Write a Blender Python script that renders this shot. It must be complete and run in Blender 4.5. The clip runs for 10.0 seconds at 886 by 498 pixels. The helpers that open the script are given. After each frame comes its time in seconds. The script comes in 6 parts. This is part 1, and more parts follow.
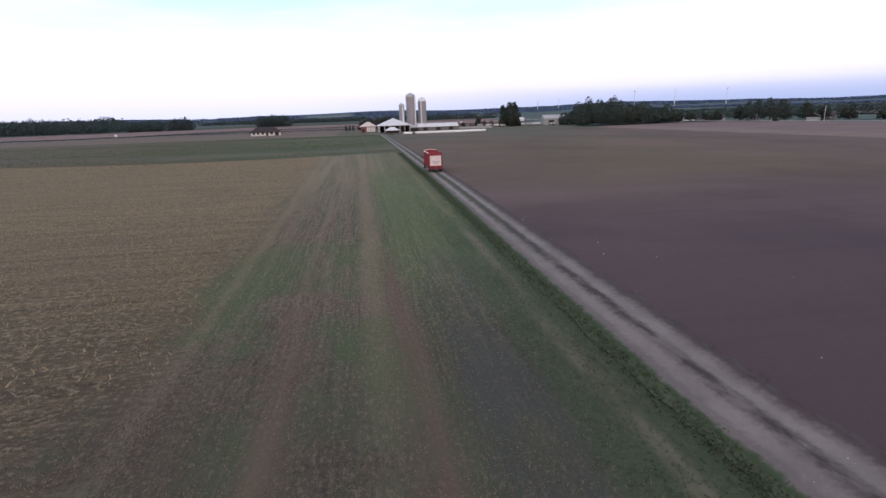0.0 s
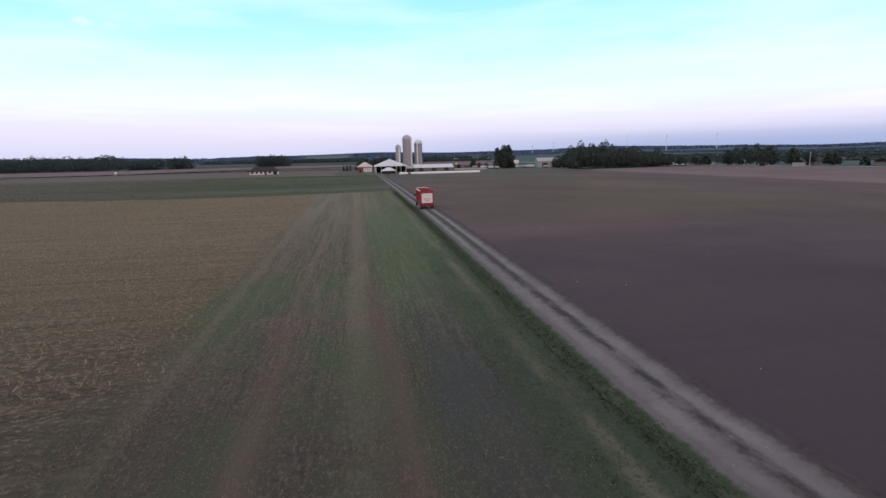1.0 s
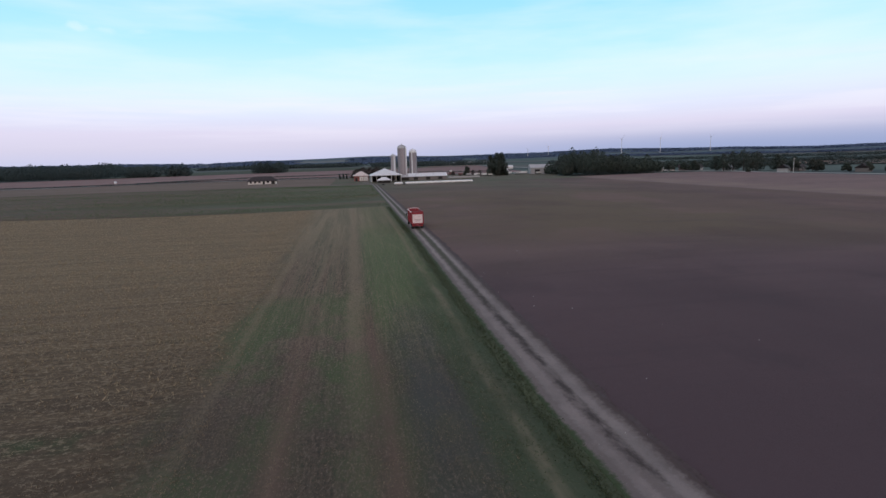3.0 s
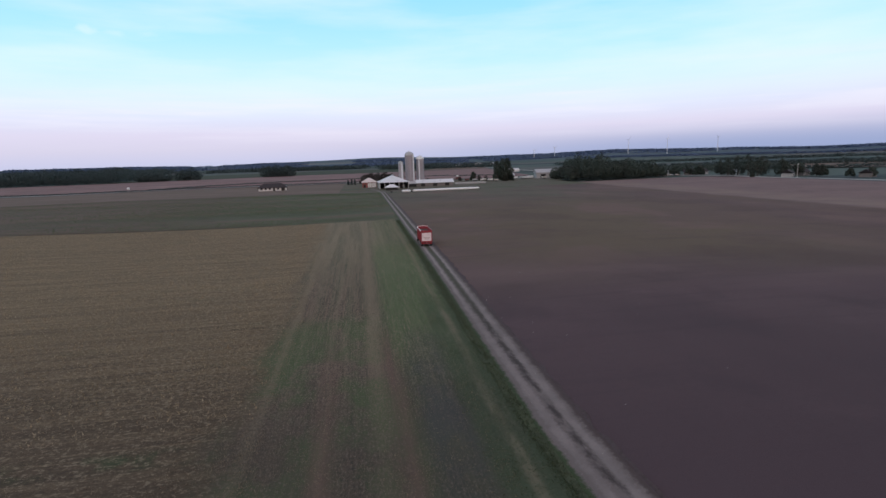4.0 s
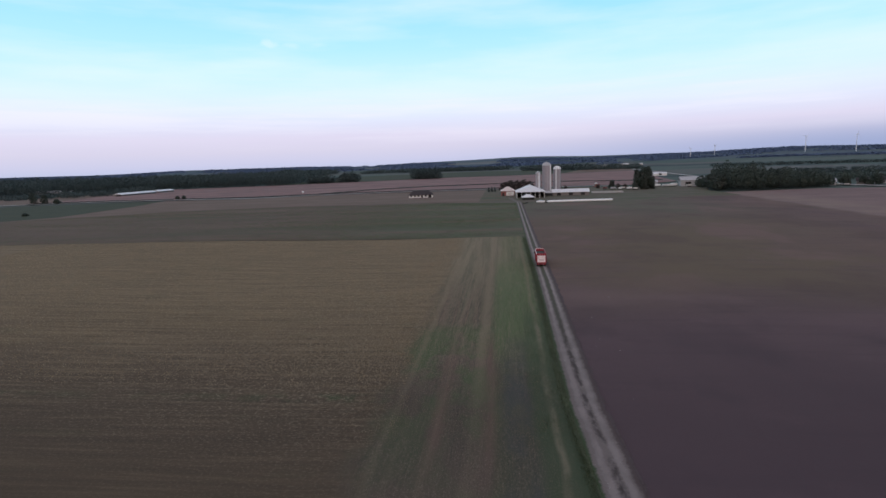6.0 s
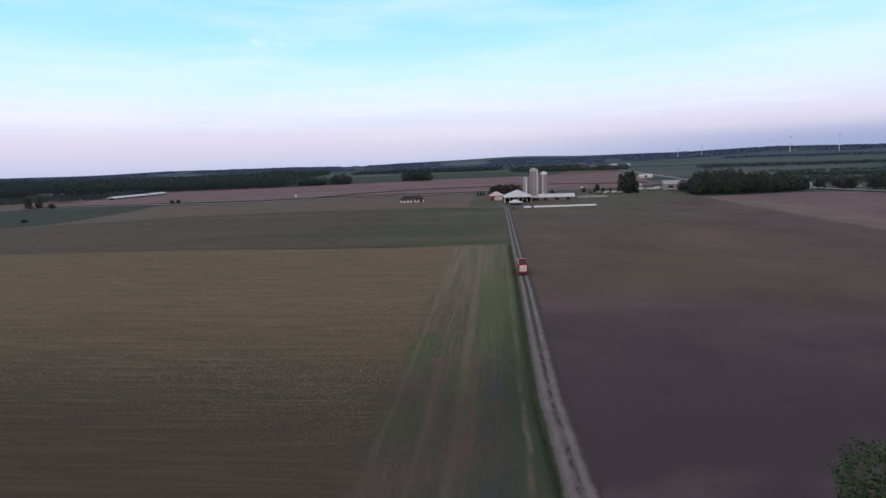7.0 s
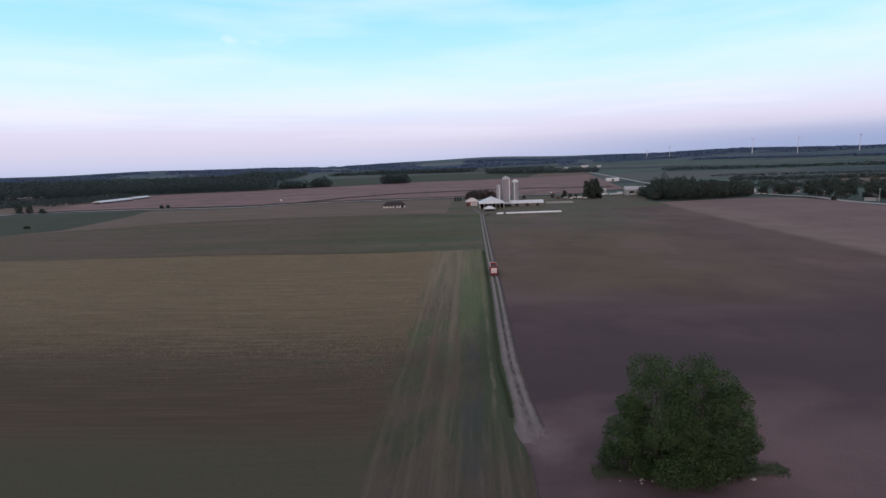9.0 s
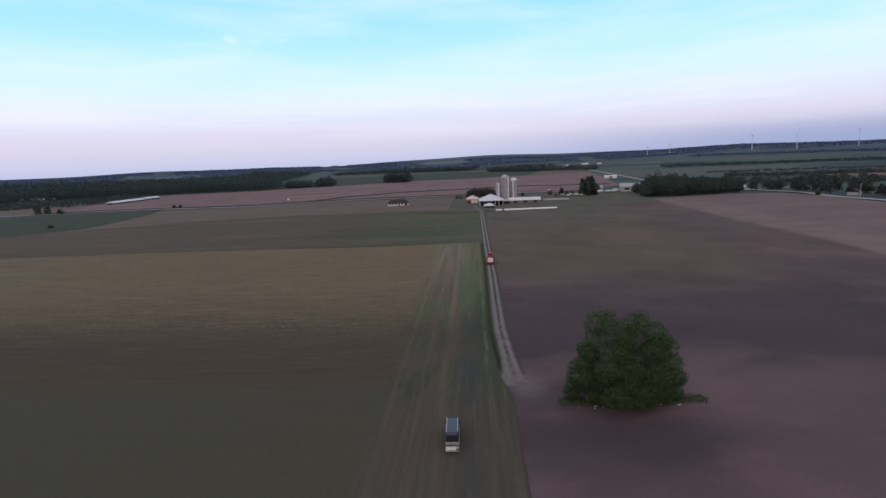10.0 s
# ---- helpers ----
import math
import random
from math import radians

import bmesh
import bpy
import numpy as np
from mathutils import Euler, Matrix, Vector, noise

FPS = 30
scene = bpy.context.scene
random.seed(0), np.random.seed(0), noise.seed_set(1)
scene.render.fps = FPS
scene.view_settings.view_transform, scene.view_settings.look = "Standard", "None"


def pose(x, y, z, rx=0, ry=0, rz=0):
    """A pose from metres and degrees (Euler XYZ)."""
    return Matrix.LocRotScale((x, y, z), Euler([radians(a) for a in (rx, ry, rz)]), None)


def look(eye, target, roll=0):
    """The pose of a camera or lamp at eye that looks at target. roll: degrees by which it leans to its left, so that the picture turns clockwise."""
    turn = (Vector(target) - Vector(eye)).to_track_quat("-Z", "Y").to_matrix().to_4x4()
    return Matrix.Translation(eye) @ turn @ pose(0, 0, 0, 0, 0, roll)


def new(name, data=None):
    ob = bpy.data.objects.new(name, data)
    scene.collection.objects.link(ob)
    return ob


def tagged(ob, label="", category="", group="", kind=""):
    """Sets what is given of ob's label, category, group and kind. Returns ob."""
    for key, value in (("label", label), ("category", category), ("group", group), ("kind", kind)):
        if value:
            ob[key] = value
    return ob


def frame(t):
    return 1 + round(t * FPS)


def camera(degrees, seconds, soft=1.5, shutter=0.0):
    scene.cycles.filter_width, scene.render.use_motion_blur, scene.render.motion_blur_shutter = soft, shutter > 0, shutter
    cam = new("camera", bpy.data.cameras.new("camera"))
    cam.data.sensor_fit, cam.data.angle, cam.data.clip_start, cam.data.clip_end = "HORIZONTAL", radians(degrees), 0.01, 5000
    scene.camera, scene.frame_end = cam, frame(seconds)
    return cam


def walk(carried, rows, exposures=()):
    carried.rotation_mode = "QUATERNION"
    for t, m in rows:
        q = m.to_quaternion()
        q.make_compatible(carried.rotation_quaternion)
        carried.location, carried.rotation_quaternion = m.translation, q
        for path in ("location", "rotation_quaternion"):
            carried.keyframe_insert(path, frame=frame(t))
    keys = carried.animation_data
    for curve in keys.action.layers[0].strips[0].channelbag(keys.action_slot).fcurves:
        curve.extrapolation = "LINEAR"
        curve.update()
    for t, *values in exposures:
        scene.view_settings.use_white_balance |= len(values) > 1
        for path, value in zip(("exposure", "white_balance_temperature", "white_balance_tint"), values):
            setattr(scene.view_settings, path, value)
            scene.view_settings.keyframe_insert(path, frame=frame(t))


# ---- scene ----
cam = camera(78.8, 10.0, soft=1.5)
# seconds, eye x y z, yaw, pitch, roll
PATH = [
    (0.0, 0.00, 0.00, 10.80, -8.72, -13.91, 1.87),
    (0.5, 0.11, -1.01, 10.45, -8.92, -12.47, 1.12),
    (1.0, 0.54, -2.80, 10.35, -9.05, -9.63, 1.25),
    (1.5, 1.00, -4.79, 10.40, -9.14, -9.06, 1.57),
    (2.0, 1.07, -6.59, 10.91, -9.25, -9.16, 1.51),
    (2.5, 0.96, -9.09, 12.40, -9.30, -9.28, 1.36),
    (2.7, 0.98, -10.29, 13.15, -9.33, -9.31, 1.54),
    (3.2, 0.38, -12.85, 15.6, -9.48, -9.35, 1.64),
    (3.8, -0.35, -16.18, 18.37, -9.20, -9.37, 1.76),
    (4.0, -0.34, -17.54, 18.98, -8.79, -9.26, 1.84),
    (4.5, -0.50, -22.77, 21.72, -5.53, -9.29, 2.00),
    (5.0, 0.55, -28.97, 23.78, -2.31, -9.14, 2.04),
    (5.5, 2.63, -35.46, 25.59, 1.15, -9.10, 2.02),
    (5.7, 3.19, -38.73, 26.64, 3.69, -8.98, 1.99),
    (6.2, 4.35, -45.5, 29.2, 6.85, -8.98, 2.07),
    (6.8, 5.40, -53.10, 32.31, 6.19, -9.00, 2.17),
    (7.0, 5.70, -55.63, 33.52, 5.34, -9.07, 2.15),
    (7.5, 5.51, -63.97, 35.86, 3.57, -9.00, 2.19),
    (8.0, 5.47, -72.72, 38.43, 3.04, -9.11, 2.37),
    (8.5, 5.48, -82.11, 40.72, 2.82, -9.19, 2.45),
    (9.0, 5.68, -92.26, 42.09, 2.78, -9.25, 2.09),
    (9.5, 6.21, -103.30, 42.74, 2.86, -9.36, 2.26),
    (10.0, 7.13, -114.81, 43.19, 2.97, -9.42, 2.55),
]
EXPOSURES = [(0.0, 0.5), (0.5, 0.48), (1.0, 0.2), (1.5, 0.04), (2.0, 0.01), (4.0, 0.0), (7.0, 0.0), (10.0, 0.0)]
walk(cam, [(t, pose(x, y, z, 90 + pitch, roll, yaw)) for t, x, y, z, yaw, pitch, roll in PATH], EXPOSURES)

# ---------------------------------------------------------------- light
SKY_STRENGTH = 1.1
SUN_STRENGTH = 0.4


def srgb(r, g, b):
    return tuple(((c / 255) / 12.92 if c / 255 < 0.04045 else ((c / 255 + 0.055) / 1.055) ** 2.4) for c in (r, g, b)) + (1,)


world = bpy.data.worlds.new("dusk_sky")
scene.world = world
world.use_nodes = True
wn, wl = world.node_tree.nodes, world.node_tree.links
wn.clear()
w_out = wn.new("ShaderNodeOutputWorld")
w_bg = wn.new("ShaderNodeBackground")
w_bg.inputs["Strength"].default_value = SKY_STRENGTH
w_tc = wn.new("ShaderNodeTexCoord")
w_sep = wn.new("ShaderNodeSeparateXYZ")
wl.new(w_tc.outputs["Generated"], w_sep.inputs[0])


def sky_ramp(stops):
    ramp = wn.new("ShaderNodeValToRGB")
    el = ramp.color_ramp.elements
    while len(el) < len(stops):
        el.new(0.5)
    for e, (p, c) in zip(el, stops):
        e.position, e.color = p, srgb(*c)
    wl.new(w_sep.outputs["Z"], ramp.inputs[0])
    return ramp


# the anti-twilight side ahead, and the brighter afterglow behind
ramp_east = sky_ramp([(0.0, (186, 193, 222)), (0.012, (198, 199, 226)), (0.032, (209, 205, 227)), (0.055, (217, 212, 234)), (0.08, (217, 222, 244)), (0.1, (220, 232, 249)),
                      (0.125, (213, 237, 251)), (0.155, (200, 237, 252)), (0.2, (178, 231, 252)), (0.27, (154, 221, 250)), (0.36, (156, 206, 238)), (0.55, (152, 162, 184)), (1.0, (142, 134, 151))])
ramp_west = sky_ramp([(0.0, (246, 196, 170)), (0.08, (246, 210, 196)), (0.2, (232, 222, 222)), (0.45, (174, 172, 186)), (1.0, (142, 134, 151))])
w_side = wn.new("ShaderNodeMapRange")
w_side.interpolation_type = "SMOOTHSTEP"
w_side.inputs[1].default_value, w_side.inputs[2].default_value = 0.1, -0.8
wl.new(w_sep.outputs["Y"], w_side.inputs[0])
w_mix = wn.new("ShaderNodeMixRGB")
wl.new(w_side.outputs[0], w_mix.inputs[0])
w_shade = wn.new("ShaderNodeMixRGB")  # the earth's shadow, bluer to the east
w_shade.inputs[2].default_value = srgb(140, 156, 196)
w_ex = wn.new("ShaderNodeMapRange")
w_ex.interpolation_type = "SMOOTHSTEP"
w_ex.inputs[1].default_value, w_ex.inputs[2].default_value, w_ex.inputs[4].default_value = -0.2, 0.65, 0.82
wl.new(w_sep.outputs["X"], w_ex.inputs[0])
w_ez = wn.new("ShaderNodeMapRange")
w_ez.interpolation_type = "SMOOTHSTEP"
w_ez.inputs[1].default_value, w_ez.inputs[2].default_value = 0.062, 0.008
wl.new(w_sep.outputs["Z"], w_ez.inputs[0])
w_em = wn.new("ShaderNodeMath")
w_em.operation = "MULTIPLY"
wl.new(w_ex.outputs[0], w_em.inputs[0])
wl.new(w_ez.outputs[0], w_em.inputs[1])
wl.new(w_em.outputs[0], w_shade.inputs[0])
wl.new(ramp_east.outputs[0], w_shade.inputs[1])
wl.new(w_shade.outputs[0], w_mix.inputs[1])
wl.new(ramp_west.outputs[0], w_mix.inputs[2])
# thin streaks of cloud
w_map = wn.new("ShaderNodeMapping")
w_map.inputs["Scale"].default_value = (2.0, 2.0, 13.0)
wl.new(w_tc.outputs["Generated"], w_map.inputs[0])
w_noise = wn.new("ShaderNodeTexNoise")
w_noise.inputs["Scale"].default_value, w_noise.inputs["Detail"].default_value, w_noise.inputs["Roughness"].default_value = 1.7, 5.0, 0.52
wl.new(w_map.outputs[0], w_noise.inputs["Vector"])
w_thin = wn.new("ShaderNodeMapRange")
w_thin.inputs[1].default_value, w_thin.inputs[2].default_value, w_thin.inputs[4].default_value = 0.42, 0.78, 0.46
wl.new(w_noise.outputs[0], w_thin.inputs[0])
w_high = wn.new("ShaderNodeMapRange")
w_high.inputs[1].default_value, w_high.inputs[2].default_value = 0.04, 0.16
wl.new(w_sep.outputs["Z"], w_high.inputs[0])
w_mul = wn.new("ShaderNodeMath")
w_mul.operation = "MULTIPLY"
wl.new(w_thin.outputs[0], w_mul.inputs[0])
wl.new(w_high.outputs[0], w_mul.inputs[1])
w_cloud = wn.new("ShaderNodeMixRGB")
w_cloud.inputs[2].default_value = srgb(238, 246, 252)
wl.new(w_mul.outputs[0], w_cloud.inputs[0])
wl.new(w_mix.outputs[0], w_cloud.inputs[1])
# faint rosy veils lower down
w_veil_map = wn.new("ShaderNodeMapping")
w_veil_map.inputs["Scale"].default_value = (1.6, 1.6, 26.0)
w_veil_map.inputs["Location"].default_value = (3.1, 0.4, 7.3)
wl.new(w_tc.outputs["Generated"], w_veil_map.inputs[0])
w_veil = wn.new("ShaderNodeTexNoise")
w_veil.inputs["Scale"].default_value, w_veil.inputs["Detail"].default_value, w_veil.inputs["Roughness"].default_value = 1.5, 5.0, 0.55
wl.new(w_veil_map.outputs[0], w_veil.inputs["Vector"])
w_rosy = wn.new("ShaderNodeMapRange")
w_rosy.interpolation_type = "SMOOTHSTEP"
w_rosy.inputs[1].default_value, w_rosy.inputs[2].default_value, w_rosy.inputs[4].default_value = 0.42, 0.66, 0.6
wl.new(w_veil.outputs[0], w_rosy.inputs[0])
w_low = wn.new("ShaderNodeValToRGB")
w_low.color_ramp.elements[0].position, w_low.color_ramp.elements[0].color = 0.03, (0, 0, 0, 1)
w_low.color_ramp.elements[1].position, w_low.color_ramp.elements[1].color = 0.17, (0, 0, 0, 1)
w_low.color_ramp.elements.new(0.09).color = (1, 1, 1, 1)
wl.new(w_sep.outputs["Z"], w_low.inputs[0])
w_veiled = wn.new("ShaderNodeMixRGB")
w_veiled.inputs[2].default_value = srgb(238, 236, 248)
# a few small cloud puffs high in the north-west
w_puff_noise = wn.new("ShaderNodeTexNoise")
w_puff_noise.inputs["Scale"].default_value, w_puff_noise.inputs["Detail"].default_value = 60.0, 4.0
wl.new(w_tc.outputs["Generated"], w_puff_noise.inputs["Vector"])


def sky_maths(op, a, b):
    node = wn.new("ShaderNodeMath")
    node.operation = op
    for socket, value in zip(node.inputs, (a, b)):
        if isinstance(value, bpy.types.NodeSocket):
            wl.new(value, socket)
        else:
            socket.default_value = value
    return node.outputs[0]


wl.new(sky_maths("MULTIPLY", w_rosy.outputs[0], w_low.outputs[0]), w_veiled.inputs[0])
wl.new(w_cloud.outputs[0], w_veiled.inputs[1])
sky_colour = w_veiled.outputs[0]
for px, pz, wide, high, much in ((-0.384, 0.2075, 0.015, 0.008, 0.34), (-0.349, 0.205, 0.014, 0.006, 0.2), (-0.31, 0.206, 0.016, 0.005, 0.12)):
    ux = sky_maths("DIVIDE", sky_maths("SUBTRACT", w_sep.outputs["X"], px), wide)
    uz = sky_maths("DIVIDE", sky_maths("SUBTRACT", w_sep.outputs["Z"], pz), high)
    away = sky_maths("SQRT", sky_maths("ADD", sky_maths("MULTIPLY", ux, ux), sky_maths("MULTIPLY", uz, uz)), 0.0)
    away = sky_maths("ADD", away, sky_maths("MULTIPLY", sky_maths("SUBTRACT", w_puff_noise.outputs[0], 0.5), 1.6))
    w_fade = wn.new("ShaderNodeMapRange")
    w_fade.interpolation_type = "SMOOTHSTEP"
    w_fade.inputs[1].default_value, w_fade.inputs[2].default_value, w_fade.inputs[3].default_value, w_fade.inputs[4].default_value = 0.1, 1.1, much, 0.0
    wl.new(away, w_fade.inputs[0])
    north = sky_maths("GREATER_THAN", w_sep.outputs["Y"], 0.0)
    w_puff = wn.new("ShaderNodeMixRGB")
    wl.new(sky_maths("MULTIPLY", w_fade.outputs[0], north), w_puff.inputs[0])
    wl.new(sky_colour, w_puff.inputs[1])
    w_puff.inputs[2].default_value = srgb(240, 247, 252)
    sky_colour = w_puff.outputs[0]
wl.new(sky_colour, w_bg.inputs["Color"])
wl.new(w_bg.outputs[0], w_out.inputs[0])

sun_data = bpy.data.lights.new("afterglow_sun", "SUN")
sun_data.energy, sun_data.angle, sun_data.color = SUN_STRENGTH, radians(25), (1.0, 0.84, 0.76)
sun = new("afterglow_sun", sun_data)
sun.matrix_world = look((-60, -300, 110), (0, 0, 0))

# ---------------------------------------------------------------- materials


class Nodes:
    """A short hand for one node material."""

    def __init__(self, name, rough=0.9, metal=0.0, spec=0.25):
        self.mat = bpy.data.materials.new(name)
        self.mat.use_nodes = True
        self.n, self.l = self.mat.node_tree.nodes, self.mat.node_tree.links
        self.bsdf = self.n["Principled BSDF"]
        self.bsdf.inputs["Roughness"].default_value = rough
        self.bsdf.inputs["Metallic"].default_value = metal
        self.bsdf.inputs["Specular IOR Level"].default_value = spec
        geo = self.n.new("ShaderNodeNewGeometry")
        self.pos = geo.outputs["Position"]
        self.island = geo.outputs["Random Per Island"]
        sep = self.n.new("ShaderNodeSeparateXYZ")
        self.l.new(self.pos, sep.inputs[0])
        self.x, self.y, self.z = sep.outputs

    def put(self, socket, value):
        if isinstance(value, bpy.types.NodeSocket):
            self.l.new(value, socket)
        elif isinstance(value, tuple) and len(value) == 3 and socket.type == "RGBA":
            socket.default_value = (*value, 1)
        else:
            socket.default_value = value

    def noise(self, scale, detail=4.0, rough=0.55, stretch=(1, 1, 1), vec=None):
        m = self.n.new("ShaderNodeMapping")
        m.inputs["Scale"].default_value = stretch
        self.put(m.inputs[0], vec or self.pos)
        t = self.n.new("ShaderNodeTexNoise")
        t.inputs["Scale"].default_value, t.inputs["Detail"].default_value, t.inputs["Roughness"].default_value = scale, detail, rough
        self.l.new(m.outputs[0], t.inputs["Vector"])
        return t.outputs[0]

    def cells(self, scale, stretch=(1, 1, 1)):
        m = self.n.new("ShaderNodeMapping")
        m.inputs["Scale"].default_value = stretch
        self.l.new(self.pos, m.inputs[0])
        t = self.n.new("ShaderNodeTexVoronoi")
        t.inputs["Scale"].default_value = scale
        self.l.new(m.outputs[0], t.inputs["Vector"])
        return t

    def maths(self, op, a, b=0.0):
        t = self.n.new("ShaderNodeMath")
        t.operation = op
        self.put(t.inputs[0], a)
        self.put(t.inputs[1], b)
        return t.outputs[0]

    def step(self, v, a, b, lo=0.0, hi=1.0):
        t = self.n.new("ShaderNodeMapRange")
        t.interpolation_type = "SMOOTHSTEP"
        self.put(t.inputs[0], v)
        for k, val in zip((1, 2, 3, 4), (a, b, lo, hi)):
            self.put(t.inputs[k], val)
        return t.outputs[0]

    def band(self, v, a, b, soft):
        return self.maths("MULTIPLY", self.step(v, a - soft, a + soft), self.step(v, b - soft, b + soft, 1.0, 0.0))

    def mix(self, f, a, b, kind="MIX"):
        t = self.n.new("ShaderNodeMixRGB")
        t.blend_type = kind
        self.put(t.inputs[0], f)
        self.put(t.inputs[1], a)
        self.put(t.inputs[2], b)
        return t.outputs[0]

    def ramp(self, v, stops):
        t = self.n.new("ShaderNodeValToRGB")
        el = t.color_ramp.elements
        while len(el) < len(stops):
            el.new(0.5)
        for e, (p, c) in zip(el, stops):
            e.position, e.color = p, (*c, 1)
        self.put(t.inputs[0], v)
        return t.outputs[0]

    def bump(self, height, strength, distance):
        t = self.n.new("ShaderNodeBump")
        t.inputs["Strength"].default_value, t.inputs["Distance"].default_value = strength, distance
        self.l.new(height, t.inputs["Height"])
        self.l.new(t.outputs[0], self.bsdf.inputs["Normal"])

    def done(self, colour):
        self.put(self.bsdf.inputs["Base Color"], colour)
        return self.mat


def plain(name, colour, rough=0.6, metal=0.0, spec=0.4, dirt=0.25, scale=1.5, worn=None):
    """Paint, metal or wood with weather stains and fine grain."""
    k = Nodes(name, rough, metal, spec)
    a = k.noise(scale, 5)
    b = k.noise(scale * 9, 3)
    dark = worn or tuple(c * 0.55 for c in colour)
    c = k.mix(k.step(a, 0.45, 0.75, 0.0, dirt * 2), colour, dark)
    c = k.mix(k.step(b, 0.4, 0.8, 0.0, dirt), c, tuple(min(1, v * 1.25) for v in colour))
    k.bump(b, 0.15, 0.02)
    return k.done(c)


def stubble_colour(k, fleck, grain):
    wob = k.maths("MULTIPLY", k.noise(0.03, 3), 6.0)
    row = k.noise(1.0, 3, 0.6, (0.012, 0.9, 1))
    thin = k.noise(1.0, 4, 0.62, (0.06, 1.5, 1))
    big = k.noise(0.022, 4, 0.55)
    c = k.mix(k.step(row, 0.35, 0.65), (0.18, 0.13, 0.076), (0.125, 0.091, 0.056))
    c = k.mix(k.step(big, 0.4, 0.62, 0.0, 0.6), c, (0.15, 0.11, 0.075))
    # paler towards the north: low-angle brightness put into the colour
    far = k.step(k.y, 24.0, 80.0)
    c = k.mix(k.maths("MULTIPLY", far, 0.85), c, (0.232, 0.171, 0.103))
    c = k.mix(k.step(row, 0.5, 0.66, 0.0, 0.42), c, (0.105, 0.077, 0.05))
    fine_row = k.noise(1.0, 3, 0.6, (0.015, 2.4, 1))
    c = k.mix(k.step(fine_row, 0.52, 0.66, 0.0, 0.4), c, (0.1, 0.073, 0.048))
    south = k.step(k.maths("ADD", k.maths("ADD", k.y, wob), k.maths("MULTIPLY", k.noise(0.09, 4, 0.6, (0.3, 1, 1)), 8.0)), -1.0, -15.0)
    # near ground painted darker: light falloff put into the colour
    near_dim = k.step(k.y, 44.0, 8.0)
    c = k.mix(k.maths("MULTIPLY", near_dim, 0.78), c, (0.091, 0.066, 0.047))
    c = k.mix(k.step(thin, 0.48, 0.66, 0.0, 0.5), c, (0.08, 0.06, 0.042))
    c = k.mix(k.maths("MULTIPLY", k.step(k.y, -10.0, 30.0, 0.25, 1.0), k.step(thin, 0.5, 0.34, 0.0, 0.42)), c, (0.27, 0.2, 0.125))
    c = k.mix(k.step(k.noise(0.12, 4, 0.6, (0.4, 1.6, 1)), 0.58, 0.7, 0.0, 0.25), c, (0.085, 0.09, 0.05))
    c = k.mix(k.maths("MULTIPLY", south, 0.82), c, (0.086, 0.082, 0.056))
    strip = k.maths("MULTIPLY", k.band(k.maths("ADD", k.y, k.maths("MULTIPLY", k.noise(0.15, 3), 2.0)), 18.6, 20.6, 0.8), k.step(k.noise(0.3, 4), 0.4, 0.6))
    c = k.mix(k.maths("MULTIPLY", strip, k.step(k.x, -34.0, -18.0, 0.3, 0.85)), c, (0.055, 0.085, 0.04))
    calm = k.maths("MULTIPLY", k.step(k.y, -8.0, 24.0, 0.1, 1.0), k.step(k.x, -60.0, -14.0, 0.6, 1.0))
    c = k.mix(k.maths("MULTIPLY", calm, k.step(fleck, 0.53, 0.63, 0.0, 0.7)), c, (0.36, 0.285, 0.195))
    c = k.mix(k.maths("MULTIPLY", calm, k.step(fleck, 0.47, 0.36, 0.0, 0.65)), c, (0.058, 0.046, 0.035))
    c = k.mix(k.maths("MULTIPLY", calm, k.step(grain, 0.55, 0.7, 0.0, 0.35)), c, (0.3, 0.235, 0.16))
    # last band of painted dimming over the nearest stubble
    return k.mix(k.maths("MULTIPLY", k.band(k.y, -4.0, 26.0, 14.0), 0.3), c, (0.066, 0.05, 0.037))


